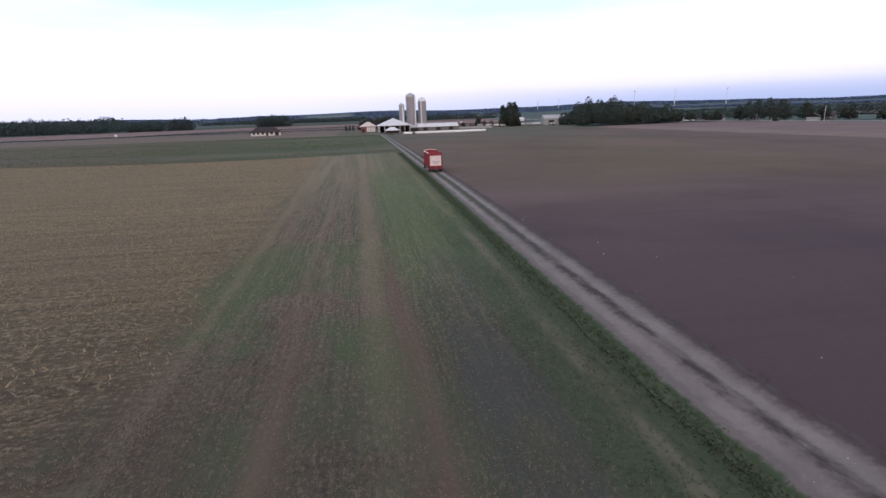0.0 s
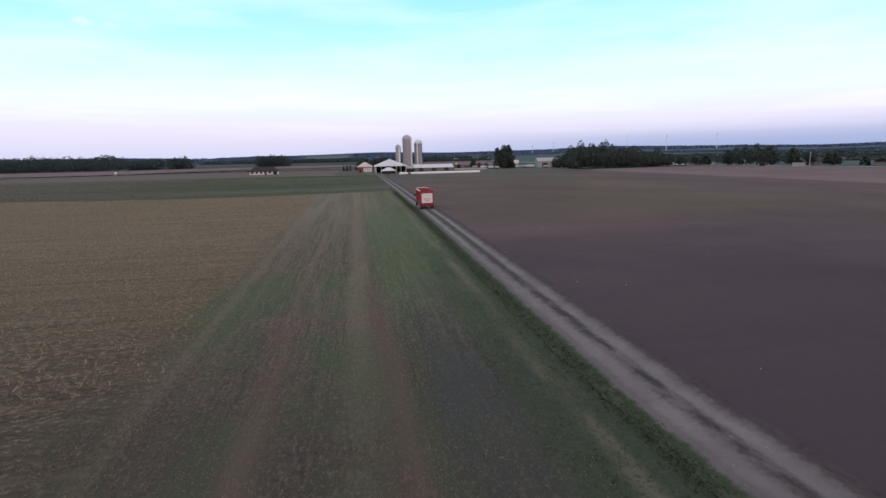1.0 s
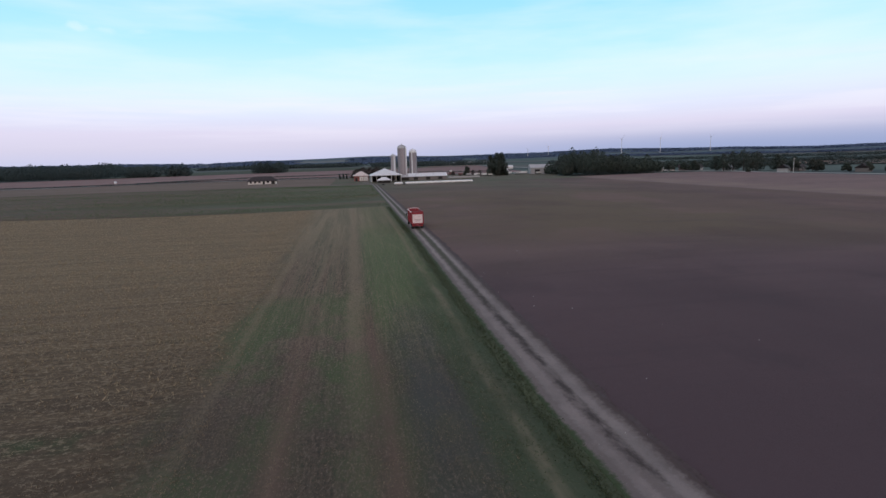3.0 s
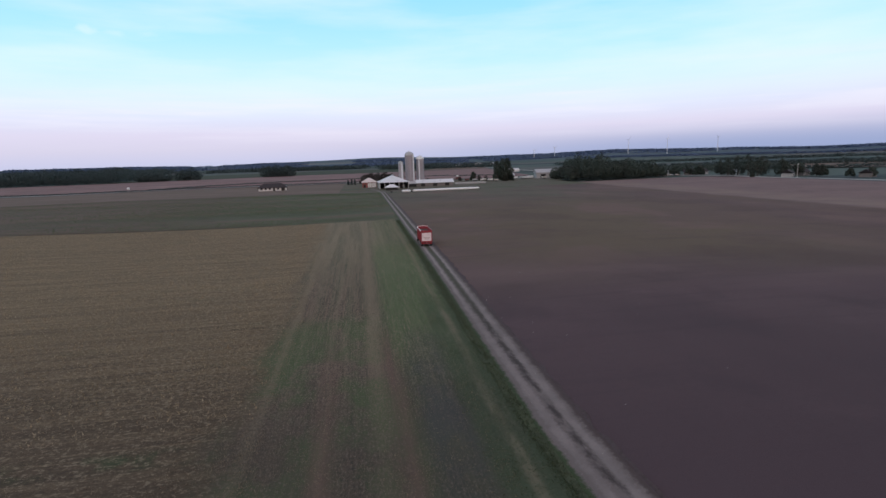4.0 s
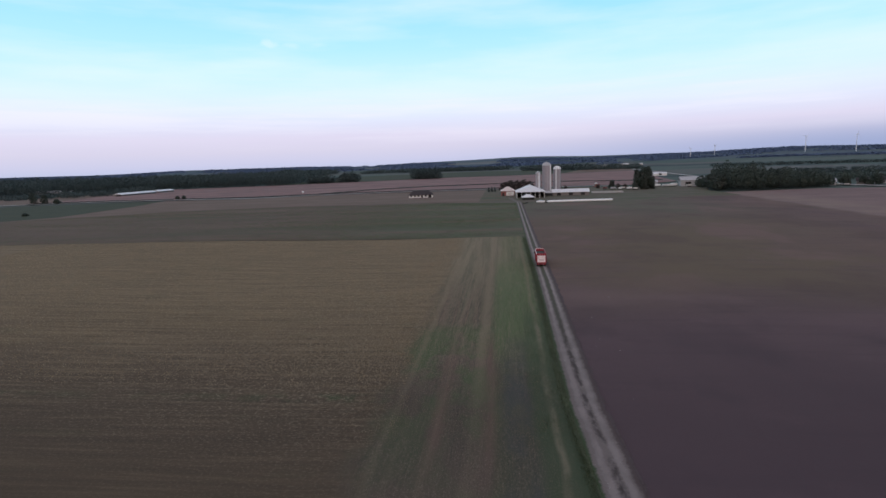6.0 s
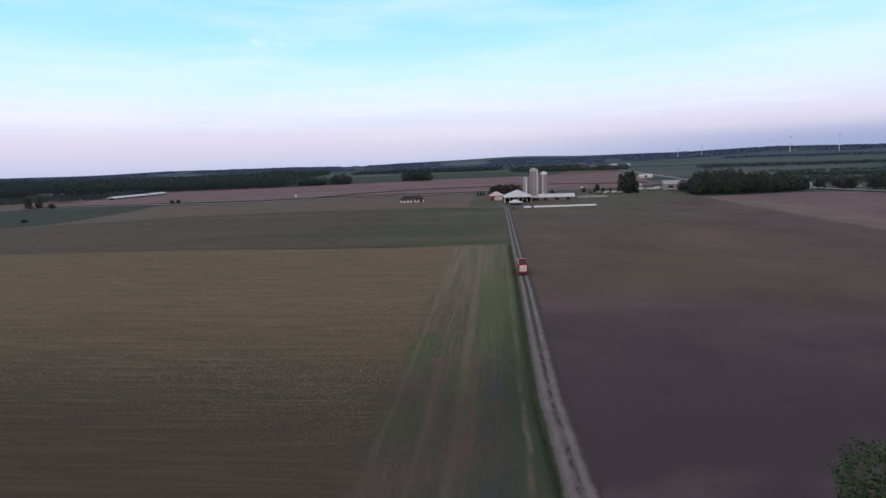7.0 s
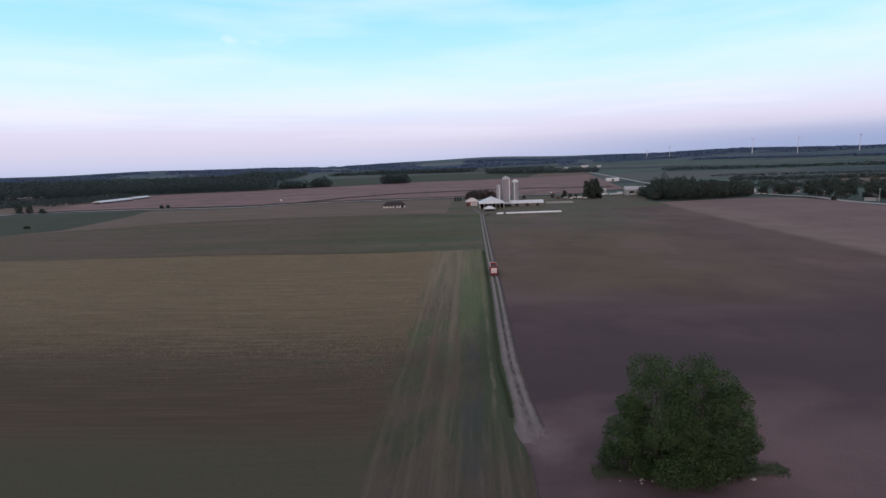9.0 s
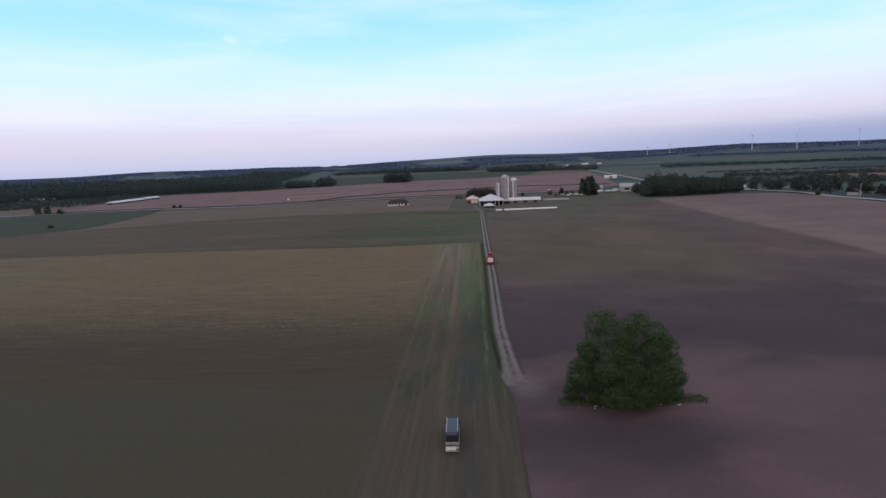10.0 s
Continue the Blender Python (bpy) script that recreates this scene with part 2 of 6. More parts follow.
def headland_colour(k, x, fleck, grain):
    streak = k.noise(1.0, 4, 0.6, (0.7, 0.02, 1))
    narrow = k.noise(1.0, 4, 0.65, (3.6, 0.06, 1))
    mott = k.noise(0.2, 5, 0.62, (1, 0.42, 1))
    big = k.noise(0.04, 3, 0.5, (1, 0.5, 1))
    brown, tan, green = (0.168, 0.118, 0.084), (0.235, 0.182, 0.12), (0.088, 0.116, 0.05)
    c = k.mix(k.step(streak, 0.38, 0.62), brown, (0.115, 0.104, 0.066))
    near = k.step(k.y, 46.0, 34.0)
    c = k.mix(k.maths("MULTIPLY", k.maths("MULTIPLY", near, k.band(x, -13.0, 3.0, 1.2)), 0.7), c, (0.178, 0.12, 0.096))
    weeds = k.maths("MULTIPLY", k.maths("MULTIPLY", near, k.step(x, 4.0, 1.0, 0.5, 1.0)), k.step(k.noise(0.13, 5, 0.62, (1.0, 0.55, 1)), 0.42, 0.58))
    weeds = k.maths("MULTIPLY", weeds, k.step(k.y, 0.0, 26.0, 0.4, 1.0))
    c = k.mix(k.maths("MULTIPLY", weeds, 0.8), c, (0.06, 0.092, 0.042))
    grass = k.maths("MULTIPLY", k.step(x, 1.4, 3.8), k.step(k.maths("ADD", big, k.maths("MULTIPLY", streak, 0.5)), 0.45, 0.75, 0.25, 0.9))
    c = k.mix(grass, c, green)
    patch = k.maths("MULTIPLY", k.band(k.y, 35.0, 47.0, 4.0), k.band(x, -12.0, 1.5, 2.5))
    c = k.mix(k.maths("MULTIPLY", patch, k.step(mott, 0.4, 0.58, 0.05, 0.75)), c, (0.07, 0.096, 0.043))
    lush = k.maths("MULTIPLY", k.band(k.y, 36.0, 104.0, 14.0), k.band(x, 1.6, 9.8, 1.0))
    c = k.mix(k.maths("MULTIPLY", lush, k.step(streak, 0.3, 0.6, 0.95, 0.6)), c, (0.11, 0.145, 0.066))
    worn = k.maths("MULTIPLY", near, k.band(x, 3.6, 7.0, 0.9))
    c = k.mix(k.maths("MULTIPLY", worn, 0.6), c, (0.096, 0.088, 0.076))
    rank = k.maths("MULTIPLY", k.step(k.y, 60.0, 30.0), k.step(x, 6.6, 8.0))
    c = k.mix(k.maths("MULTIPLY", rank, k.step(mott, 0.35, 0.6, 0.75, 0.3)), c, (0.07, 0.096, 0.052))
    south = k.step(k.y, -12.0, -26.0)
    c = k.mix(k.maths("MULTIPLY", south, 0.75), c, (0.138, 0.1, 0.083))
    c = k.mix(k.maths("MULTIPLY", k.band(k.y, -22.0, -6.0, 5.0), k.step(mott, 0.4, 0.58, 0.1, 0.85)), c, (0.05, 0.082, 0.044))
    c = k.mix(k.step(mott, 0.52, 0.72, 0.0, 0.5), c, (0.07, 0.076, 0.048))
    sharp = k.step(k.y, -14.0, 14.0, 0.3, 1.0)
    c = k.mix(k.maths("MULTIPLY", sharp, k.step(narrow, 0.5, 0.68, 0.0, 0.65)), c, (0.08, 0.07, 0.052))
    c = k.mix(k.maths("MULTIPLY", sharp, k.step(narrow, 0.48, 0.32, 0.0, 0.4)), c, tan)
    rows = k.noise(1.0, 3, 0.7, (5.5, 0.3, 1))
    c = k.mix(k.maths("MULTIPLY", sharp, k.step(rows, 0.52, 0.66, 0.0, 0.55)), c, (0.26, 0.19, 0.135))
    c = k.mix(k.maths("MULTIPLY", sharp, k.step(rows, 0.47, 0.34, 0.0, 0.5)), c, (0.068, 0.056, 0.042))
    broad = k.noise(0.9, 4, 0.6, (1.0, 0.05, 1))
    c = k.mix(k.maths("MULTIPLY", k.step(k.y, 6.0, -16.0), k.step(broad, 0.48, 0.68, 0.0, 0.6)), c, (0.215, 0.168, 0.142))
    c = k.mix(k.maths("MULTIPLY", k.step(k.y, 6.0, -16.0), k.step(broad, 0.46, 0.34, 0.0, 0.45)), c, (0.062, 0.07, 0.046))
    lost = k.step(k.y, -14.0, 8.0, 0.45, 1.0)
    for at, wide, much in ((-9.1, 0.5, 0.75), (-7.3, 0.35, 0.45), (0.25, 0.8, 0.55), (-2.7, 0.2, 0.45), (-4.1, 0.25, 0.5), (8.9, 0.25, 0.6), (5.0, 0.3, 0.3), (3.2, 0.2, 0.3)):
        m = k.maths("MULTIPLY", k.band(x, at - wide, at + wide, 0.55), k.step(streak, 0.3, 0.6, 0.25, 1.0))
        m = k.maths("MULTIPLY", k.maths("MULTIPLY", m, lost), k.step(k.noise(0.08, 4, 0.6, (2.0, 0.5, 1)), 0.32, 0.55, 0.35, 1.0))
        c = k.mix(k.maths("MULTIPLY", m, much), c, tan)
    # paler towards the north
    faded = k.step(k.y, 50.0, 110.0)
    c = k.mix(k.maths("MULTIPLY", faded, k.maths("MULTIPLY", k.step(x, 7.5, 2.5, 0.3, 0.62), k.step(streak, 0.36, 0.6, 1.0, 0.5))), c, (0.3, 0.25, 0.158))
    # near end painted darker: light falloff put into the colour
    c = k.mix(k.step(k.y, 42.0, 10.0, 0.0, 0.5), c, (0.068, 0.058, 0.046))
    calm = k.step(k.y, -12.0, 16.0, 0.15, 1.0)
    c = k.mix(k.maths("MULTIPLY", calm, k.step(fleck, 0.53, 0.65, 0.0, 0.6)), c, (0.285, 0.225, 0.17))
    c = k.mix(k.maths("MULTIPLY", calm, k.step(fleck, 0.48, 0.36, 0.0, 0.68)), c, (0.048, 0.046, 0.038))
    c = k.mix(k.maths("MULTIPLY", calm, k.step(grain, 0.55, 0.7, 0.0, 0.35)), c, (0.24, 0.19, 0.14))
    # second dimming band painted over the nearest headland
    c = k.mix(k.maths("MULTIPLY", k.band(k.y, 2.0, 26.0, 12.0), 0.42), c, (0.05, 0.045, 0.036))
    green_on = k.maths("MAXIMUM", k.maths("MULTIPLY", patch, k.step(mott, 0.34, 0.6, 0.1, 0.75)), k.maths("MULTIPLY", lush, k.step(mott, 0.3, 0.6, 0.6, 0.95)))
    green_on = k.maths("MAXIMUM", green_on, k.maths("MULTIPLY", weeds, k.step(k.y, -4.0, 14.0, 0.3, 0.85)))
    c = k.mix(k.maths("MULTIPLY", green_on, k.step(fleck, 0.6, 0.4, 0.2, 0.75)), c, (0.098, 0.132, 0.06))
    red = k.maths("MULTIPLY", k.maths("MULTIPLY", near, k.step(k.y, -6.0, 12.0)), k.maths("MAXIMUM", k.band(x, 1.0, 2.4, 0.7), k.band(x, -4.6, -3.4, 0.8)))
    c = k.mix(k.maths("MULTIPLY", red, k.step(streak, 0.35, 0.6, 0.2, 0.6)), c, (0.16, 0.098, 0.08))
    driven = k.maths("MAXIMUM", k.maths("MAXIMUM", k.band(x, -9.5, -8.8, 0.5), k.band(x, -4.3, -3.9, 0.3)), k.maths("MAXIMUM", k.band(x, -0.5, 0.9, 0.6), k.maths("MULTIPLY", k.band(x, 8.6, 9.2, 0.3), 0.7)))
    driven = k.maths("MULTIPLY", driven, k.maths("MULTIPLY", k.step(k.y, 18.0, 44.0, 0.3, 1.0), k.step(fleck, 0.38, 0.62, 0.2, 0.62)))
    c = k.mix(k.maths("MULTIPLY", driven, k.step(streak, 0.3, 0.6, 0.5, 1.0)), c, (0.235, 0.178, 0.125))
    turf = k.maths("MULTIPLY", k.step(k.y, 64.0, 44.0), k.maths("MULTIPLY", k.step(x, 6.2, 7.4), k.step(k.y, -10.0, 2.0)))
    c = k.mix(k.maths("MULTIPLY", turf, k.step(mott, 0.35, 0.62, 0.75, 0.5)), c, (0.062, 0.081, 0.048))
    c = k.mix(k.maths("MULTIPLY", turf, k.maths("MULTIPLY", k.band(x, 8.5, 9.2, 0.3), k.step(k.noise(0.35, 4, 0.6, (1.0, 0.3, 1)), 0.42, 0.6, 0.1, 0.7))), c, (0.2, 0.17, 0.118))
    grey = k.maths("MULTIPLY", k.step(k.y, 46.0, 30.0), k.maths("MULTIPLY", k.band(x, 3.4, 6.8, 0.8), k.step(k.noise(0.11, 4, 0.6, (1.0, 0.5, 1)), 0.4, 0.58)))
    c = k.mix(k.maths("MULTIPLY", grey, 0.6), c, (0.07, 0.07, 0.07))
    dark_edge = k.step(k.maths("ADD", k.x, k.maths("MULTIPLY", k.maths("SUBTRACT", k.noise(0.4, 4), 0.5), 2.0)), 9.6, 10.5)
    return k.mix(k.maths("MULTIPLY", dark_edge, k.step(k.y, -12.0, 4.0, 0.0, 0.7)), c, (0.056, 0.074, 0.044))


def stubble_and_headland():
    k = Nodes("stubble_and_headland", 0.95, spec=0.1)
    fleck = k.noise(3.4, 3, 0.78, (0.75, 1.1, 1))
    grain = k.noise(8.0, 2, 0.7)
    x = k.maths("ADD", k.x, k.maths("MULTIPLY", k.maths("SUBTRACT", k.noise(0.045, 3), 0.5), 2.0))
    ragged = k.maths("ADD", x, k.maths("MULTIPLY", k.maths("SUBTRACT", k.noise(0.18, 5, 0.65, (1, 0.5, 1)), 0.5), 9.0))
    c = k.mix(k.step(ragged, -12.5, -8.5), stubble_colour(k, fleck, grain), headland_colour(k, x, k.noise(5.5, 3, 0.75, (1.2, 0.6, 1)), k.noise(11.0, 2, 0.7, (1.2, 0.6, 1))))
    k.bump(fleck, 0.5, 0.1)
    return k.done(c)


def soil_material(name, a, b, dark, light, band=False):
    k = Nodes(name, 0.95, spec=0.12)
    big = k.noise(0.018, 4, 0.5, (0.75, 1.6, 1))
    blot = k.noise(0.03, 4, 0.55, (1.0, 0.7, 1))
    mid = k.noise(0.09, 4, 0.6, (0.9, 0.8, 1))
    fine = k.noise(3.0, 4, 0.7)
    clod = k.noise(11.0, 3, 0.7)
    c = k.mix(k.step(big, 0.4, 0.6), a, b)
    c = k.mix(k.step(blot, 0.46, 0.64, 0.0, 0.7), c, dark)
    c = k.mix(k.step(mid, 0.52, 0.68, 0.0, 0.55), c, dark)
    c = k.mix(k.step(k.noise(0.012, 3, 0.5, (0.6, 1.8, 1)), 0.52, 0.64, 0.0, 0.75), c, light)
    c = k.mix(k.step(k.noise(0.05, 4, 0.6, (0.7, 1.0, 1)), 0.55, 0.68, 0.0, 0.4), c, light)
    if band:
        c = k.mix(k.maths("MULTIPLY", k.step(k.y, 34.0, 130.0), k.step(blot, 0.35, 0.6, 0.4, 0.8)), c, (0.172, 0.111, 0.091))
        c = k.mix(k.maths("MULTIPLY", k.step(k.y, 90.0, 280.0), k.step(k.noise(0.03, 3), 0.5, 0.62, 0.0, 0.35)), c, (0.11, 0.092, 0.07))
        olive = k.maths("MULTIPLY", k.band(k.y, 66.0, 215.0, 26.0), k.band(k.x, 8.0, 110.0, 30.0))
        c = k.mix(k.maths("MULTIPLY", olive, k.step(k.noise(0.03, 4, 0.6, (0.8, 0.9, 1)), 0.36, 0.56, 0.45, 0.9)), c, (0.156, 0.116, 0.076))
        grassy = k.maths("MULTIPLY", k.step(k.maths("ADD", k.y, k.maths("MULTIPLY", k.noise(0.03, 4), 60.0)), 205.0, 300.0), k.step(k.x, 150.0, 90.0))
        c = k.mix(k.maths("MULTIPLY", grassy, k.step(k.noise(0.06, 4, 0.6, (0.5, 1.0, 1)), 0.35, 0.6, 0.45, 0.85)), c, (0.132, 0.126, 0.086))
        damp = k.noise(0.04, 5, 0.58, (0.7, 0.55, 1))
        c = k.mix(k.maths("MULTIPLY", k.step(k.y, 30.0, 70.0), k.step(damp, 0.5, 0.64, 0.0, 0.5)), c, (0.11, 0.073, 0.063))
        c = k.mix(k.maths("MULTIPLY", k.step(k.y, 50.0, 110.0), k.step(damp, 0.47, 0.36, 0.0, 0.75)), c, (0.198, 0.125, 0.108))
        rut = k.noise(1.0, 3, 0.6, (0.02, 0.5, 1))
        c = k.mix(k.step(rut, 0.54, 0.66, 0.0, 0.25), c, dark)
        # soil south of y 60 painted darker, light falloff put into the colour
        c = k.mix(k.step(k.y, 60.0, 12.0, 0.0, 0.62), c, dark)
        wy = k.maths("ADD", k.y, k.maths("MULTIPLY", k.noise(0.03, 3), 16.0))
        c = k.mix(k.maths("MULTIPLY", k.maths("MULTIPLY", k.band(wy, -14.0, 0.0, 4.0), k.step(k.x, 38.0, 54.0)), 0.5), c, light)
        c = k.mix(k.maths("MULTIPLY", k.step(wy, -32.0, -50.0), 0.5), c, light)
        c = k.mix(k.maths("MULTIPLY", k.maths("MULTIPLY", k.step(wy, -2.0, -9.0), k.band(k.x, 42.0, 78.0, 8.0)), 0.6), c, (0.19, 0.124, 0.126))
        dx = k.maths("DIVIDE", k.maths("SUBTRACT", k.x, 16.2), 4.8)
        dy = k.maths("DIVIDE", k.maths("ADD", k.y, 16.5), 7.0)
        away = k.maths("ADD", k.maths("SQRT", k.maths("ADD", k.maths("MULTIPLY", dx, dx), k.maths("MULTIPLY", dy, dy))), k.maths("MULTIPLY", k.maths("SUBTRACT", k.noise(0.3, 4), 0.5), 0.8))
        c = k.mix(k.step(away, 0.2, 1.15, 0.85, 0.0), c, (0.212, 0.156, 0.16))
        south = k.step(k.y, 14.0, -12.0)
        c = k.mix(k.maths("MULTIPLY", south, k.step(k.noise(0.04, 4, 0.55, (0.7, 1.1, 1)), 0.46, 0.66, 0.0, 0.75)), c, (0.205, 0.13, 0.132))
        c = k.mix(k.maths("MULTIPLY", south, k.step(k.noise(0.034, 4, 0.55, (0.6, 1.3, 1.0)), 0.46, 0.34, 0.0, 0.5)), c, (0.086, 0.058, 0.068))
        # paler soil to the east
        wx = k.maths("ADD", k.x, k.maths("MULTIPLY", k.maths("SUBTRACT", k.noise(0.05, 4), 0.5), 16.0))
        pale = k.mix(k.step(big, 0.38, 0.62), (0.245, 0.162, 0.15), (0.215, 0.142, 0.134))
        pale = k.mix(k.step(mid, 0.5, 0.7, 0.0, 0.4), pale, (0.155, 0.104, 0.102))
        pale = k.mix(k.maths("MULTIPLY", k.band(wx, 166.0, 198.0, 12.0), k.step(k.noise(0.05, 4), 0.4, 0.6, 0.25, 0.8)), pale, (0.275, 0.2, 0.166))
        c = k.mix(k.step(wx, 163.0, 171.0), c, pale)
    c = k.mix(k.step(fine, 0.4, 0.75, 0.0, 0.35), c, dark)
    c = k.mix(k.step(clod, 0.62, 0.78, 0.0, 0.3), c, light)
    k.bump(clod, 0.4, 0.1)
    return k.done(c)


def meadow_material(name, a, b, dark, scale=0.03, stretch=(0.6, 1.8, 1), west=None):
    k = Nodes(name, 0.95, spec=0.1)
    big = k.noise(scale, 4, 0.55, stretch)
    mid = k.noise(scale * 9, 4, 0.6, stretch)
    fine = k.noise(2.0, 4, 0.7)
    c = k.mix(k.step(big, 0.38, 0.62), a, b)
    if west:
        c = k.mix(k.maths("MULTIPLY", k.step(k.x, -40.0, -200.0), k.step(big, 0.3, 0.6, 0.7, 0.4)), c, west)
        c = k.mix(k.maths("MULTIPLY", k.step(k.x, -90.0, -20.0), k.step(mid, 0.3, 0.65, 0.75, 0.35)), c, (0.106, 0.134, 0.082))
        strip = k.noise(0.02, 4, 0.6, (0.22, 2.2, 1))
        c = k.mix(k.step(strip, 0.5, 0.6, 0.0, 0.75), c, (0.168, 0.12, 0.092))
        c = k.mix(k.step(strip, 0.46, 0.36, 0.0, 0.4), c, (0.078, 0.094, 0.058))
    c = k.mix(k.step(mid, 0.5, 0.72, 0.0, 0.5), c, dark)
    c = k.mix(k.step(fine, 0.42, 0.75, 0.0, 0.4), c, dark)
    k.bump(fine, 0.4, 0.15)
    return k.done(c)


def far_land_material():
    k = Nodes("hazed_far_farmland", 0.95, spec=0.1)
    cell = k.cells(0.0032, (0.55, 1.0, 1))
    pick = k.n.new("ShaderNodeSeparateColor")
    k.l.new(cell.outputs["Color"], pick.inputs[0])
    # field colours shifted blue-green, distance haze painted into them
    c = k.ramp(pick.outputs[0], [(0.0, (0.076, 0.108, 0.098)), (0.35, (0.092, 0.12, 0.104)), (0.6, (0.108, 0.122, 0.11)), (0.82, (0.132, 0.122, 0.116)), (1.0, (0.084, 0.112, 0.104))])
    wood = k.step(k.noise(0.0035, 5, 0.6, (0.5, 1.0, 1)), 0.5, 0.58)
    c = k.mix(k.maths("MULTIPLY", wood, 0.8), c, (0.04, 0.054, 0.064))
    c = k.mix(k.step(k.noise(0.05, 4), 0.45, 0.75, 0.0, 0.3), c, (0.06, 0.075, 0.078))
    # rising land mixed bluer with height, haze put into the colour
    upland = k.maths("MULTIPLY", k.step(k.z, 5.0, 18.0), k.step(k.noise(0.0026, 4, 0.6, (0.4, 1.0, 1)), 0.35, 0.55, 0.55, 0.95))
    hazed_hill = k.ramp(pick.outputs[1], [(0.0, (0.07, 0.1, 0.13)), (0.4, (0.098, 0.128, 0.158)), (0.75, (0.138, 0.158, 0.178)), (1.0, (0.178, 0.185, 0.19))])
    hazed_hill = k.mix(k.step(k.x, 300.0, 1100.0, 0.0, 0.75), hazed_hill, (0.074, 0.1, 0.14))
    return k.done(k.mix(upland, c, hazed_hill))


def lane_material():
    k = Nodes("gravel_lane", 0.92, spec=0.2)
    at = k.n.new("ShaderNodeAttribute")
    at.attribute_name = "across"
    u = at.outputs["Fac"]
    ragged = k.maths("ADD", u, k.maths("MULTIPLY", k.maths("SUBTRACT", k.noise(0.7, 4), 0.5), 0.6))
    ragged = k.maths("ADD", ragged, k.maths("MULTIPLY", k.maths("SUBTRACT", k.noise(3.2, 4, 0.65), 0.5), 0.7))
    grit = k.noise(5.0, 4, 0.75)
    patch = k.noise(0.5, 4, 0.6, (1, 0.5, 1))
    c = k.mix(k.step(patch, 0.35, 0.7), (0.25, 0.206, 0.193), (0.184, 0.151, 0.142))
    ruts = k.maths("ABSOLUTE", k.maths("SUBTRACT", k.maths("ABSOLUTE", ragged), 0.78))
    c = k.mix(k.step(ruts, 0.15, 0.5, 0.0, 0.7), c, (0.15, 0.12, 0.112))
    c = k.mix(k.maths("MULTIPLY", k.step(k.y, 36.0, 70.0), k.step(ruts, 0.3, 0.1, 0.0, 0.55)), c, (0.33, 0.272, 0.252))
    c = k.mix(k.step(grit, 0.55, 0.75, 0.0, 0.4), c, (0.34, 0.285, 0.275))
    c = k.mix(k.step(grit, 0.45, 0.28, 0.0, 0.4), c, (0.14, 0.112, 0.108))
    broken = k.step(k.noise(0.9, 5, 0.65, (1, 0.4, 1)), k.step(k.y, 14.0, 60.0, 0.42, 0.15), k.step(k.y, 14.0, 60.0, 0.62, 0.38))
    grass = k.maths("MULTIPLY", k.band(ragged, -0.24, 0.3, 0.2), broken)
    c = k.mix(grass, c, k.mix(k.step(k.y, 20.0, 90.0), (0.068, 0.053, 0.05), (0.078, 0.074, 0.05)))
    wear = k.maths("MULTIPLY", k.step(k.y, 30.0, 90.0), k.band(ragged, -0.45, 0.5, 0.2))
    c = k.mix(k.maths("MULTIPLY", wear, 0.85), c, (0.082, 0.078, 0.052))
    outer = k.maths("MULTIPLY", k.step(k.y, 25.0, 90.0), k.step(k.maths("ABSOLUTE", ragged), 1.05, 1.35))
    c = k.mix(k.maths("MULTIPLY", outer, 0.35), c, (0.1, 0.085, 0.066))
    edge = k.step(k.maths("ABSOLUTE", k.maths("ADD", ragged, 0.1)), 1.32, 1.7)
    c = k.mix(edge, c, k.mix(k.step(u, -0.5, 0.5), (0.056, 0.076, 0.038), (0.09, 0.065, 0.062)))
    fan = k.step(k.maths("ADD", k.y, k.maths("MULTIPLY", k.noise(0.35, 4), 14.0)), 0.0, -9.0)
    c = k.mix(k.maths("MULTIPLY", fan, 0.75), c, (0.215, 0.165, 0.165))
    k.bump(grit, 0.4, 0.06)
    return k.done(c)


def leaf_material(name, a, b, c3, rust=None):
    k = Nodes(name, 0.7, spec=0.25)
    col = k.ramp(k.island, [(0.0, a), (0.5, b), (1.0, c3)])
    if rust:
        col = k.mix(k.step(k.noise(0.045, 3), 0.48, 0.62, 0.0, 0.75), col, rust)
    col = k.mix(k.step(k.noise(0.35, 3), 0.4, 0.7, 0.0, 0.6), col, a)
    k.done(col)
    through_leaf = k.n.new("ShaderNodeBsdfTranslucent")
    k.l.new(col, through_leaf.inputs["Color"])
    blend = k.n.new("ShaderNodeMixShader")
    blend.inputs[0].default_value = 0.3
    k.l.new(k.bsdf.outputs[0], blend.inputs[1])
    k.l.new(through_leaf.outputs[0], blend.inputs[2])
    k.l.new(blend.outputs[0], k.n["Material Output"].inputs["Surface"])
    return k.mat


def silo_material(name, a, b):
    k = Nodes(name, 0.85, spec=0.25)
    streak = k.noise(1.0, 5, 0.6, (1.2, 1.2, 0.05))
    stave = k.noise(3.0, 3, 0.6, (1.0, 1.0, 0.3))
    c = k.mix(k.step(streak, 0.35, 0.7), a, b)
    c = k.mix(k.step(stave, 0.5, 0.75, 0.0, 0.35), c, tuple(v * 0.6 for v in b))
    k.bump(stave, 0.3, 0.05)
    return k.done(c)


def sheet_metal(name, a, b, rust=None, dirx=True):
    k = Nodes(name, 0.55, metal=0.0, spec=0.5)
    rib = k.noise(1.0, 2, 0.5, (6.0, 0.15, 0.15) if dirx else (0.15, 6.0, 0.15))
    c = k.mix(k.step(rib, 0.4, 0.7), a, b)
    c = k.mix(k.step(k.noise(0.4, 5), 0.52, 0.72, 0.0, 0.5), c, rust or tuple(v * 0.6 for v in b))
    k.bump(rib, 0.3, 0.04)
    return k.done(c)


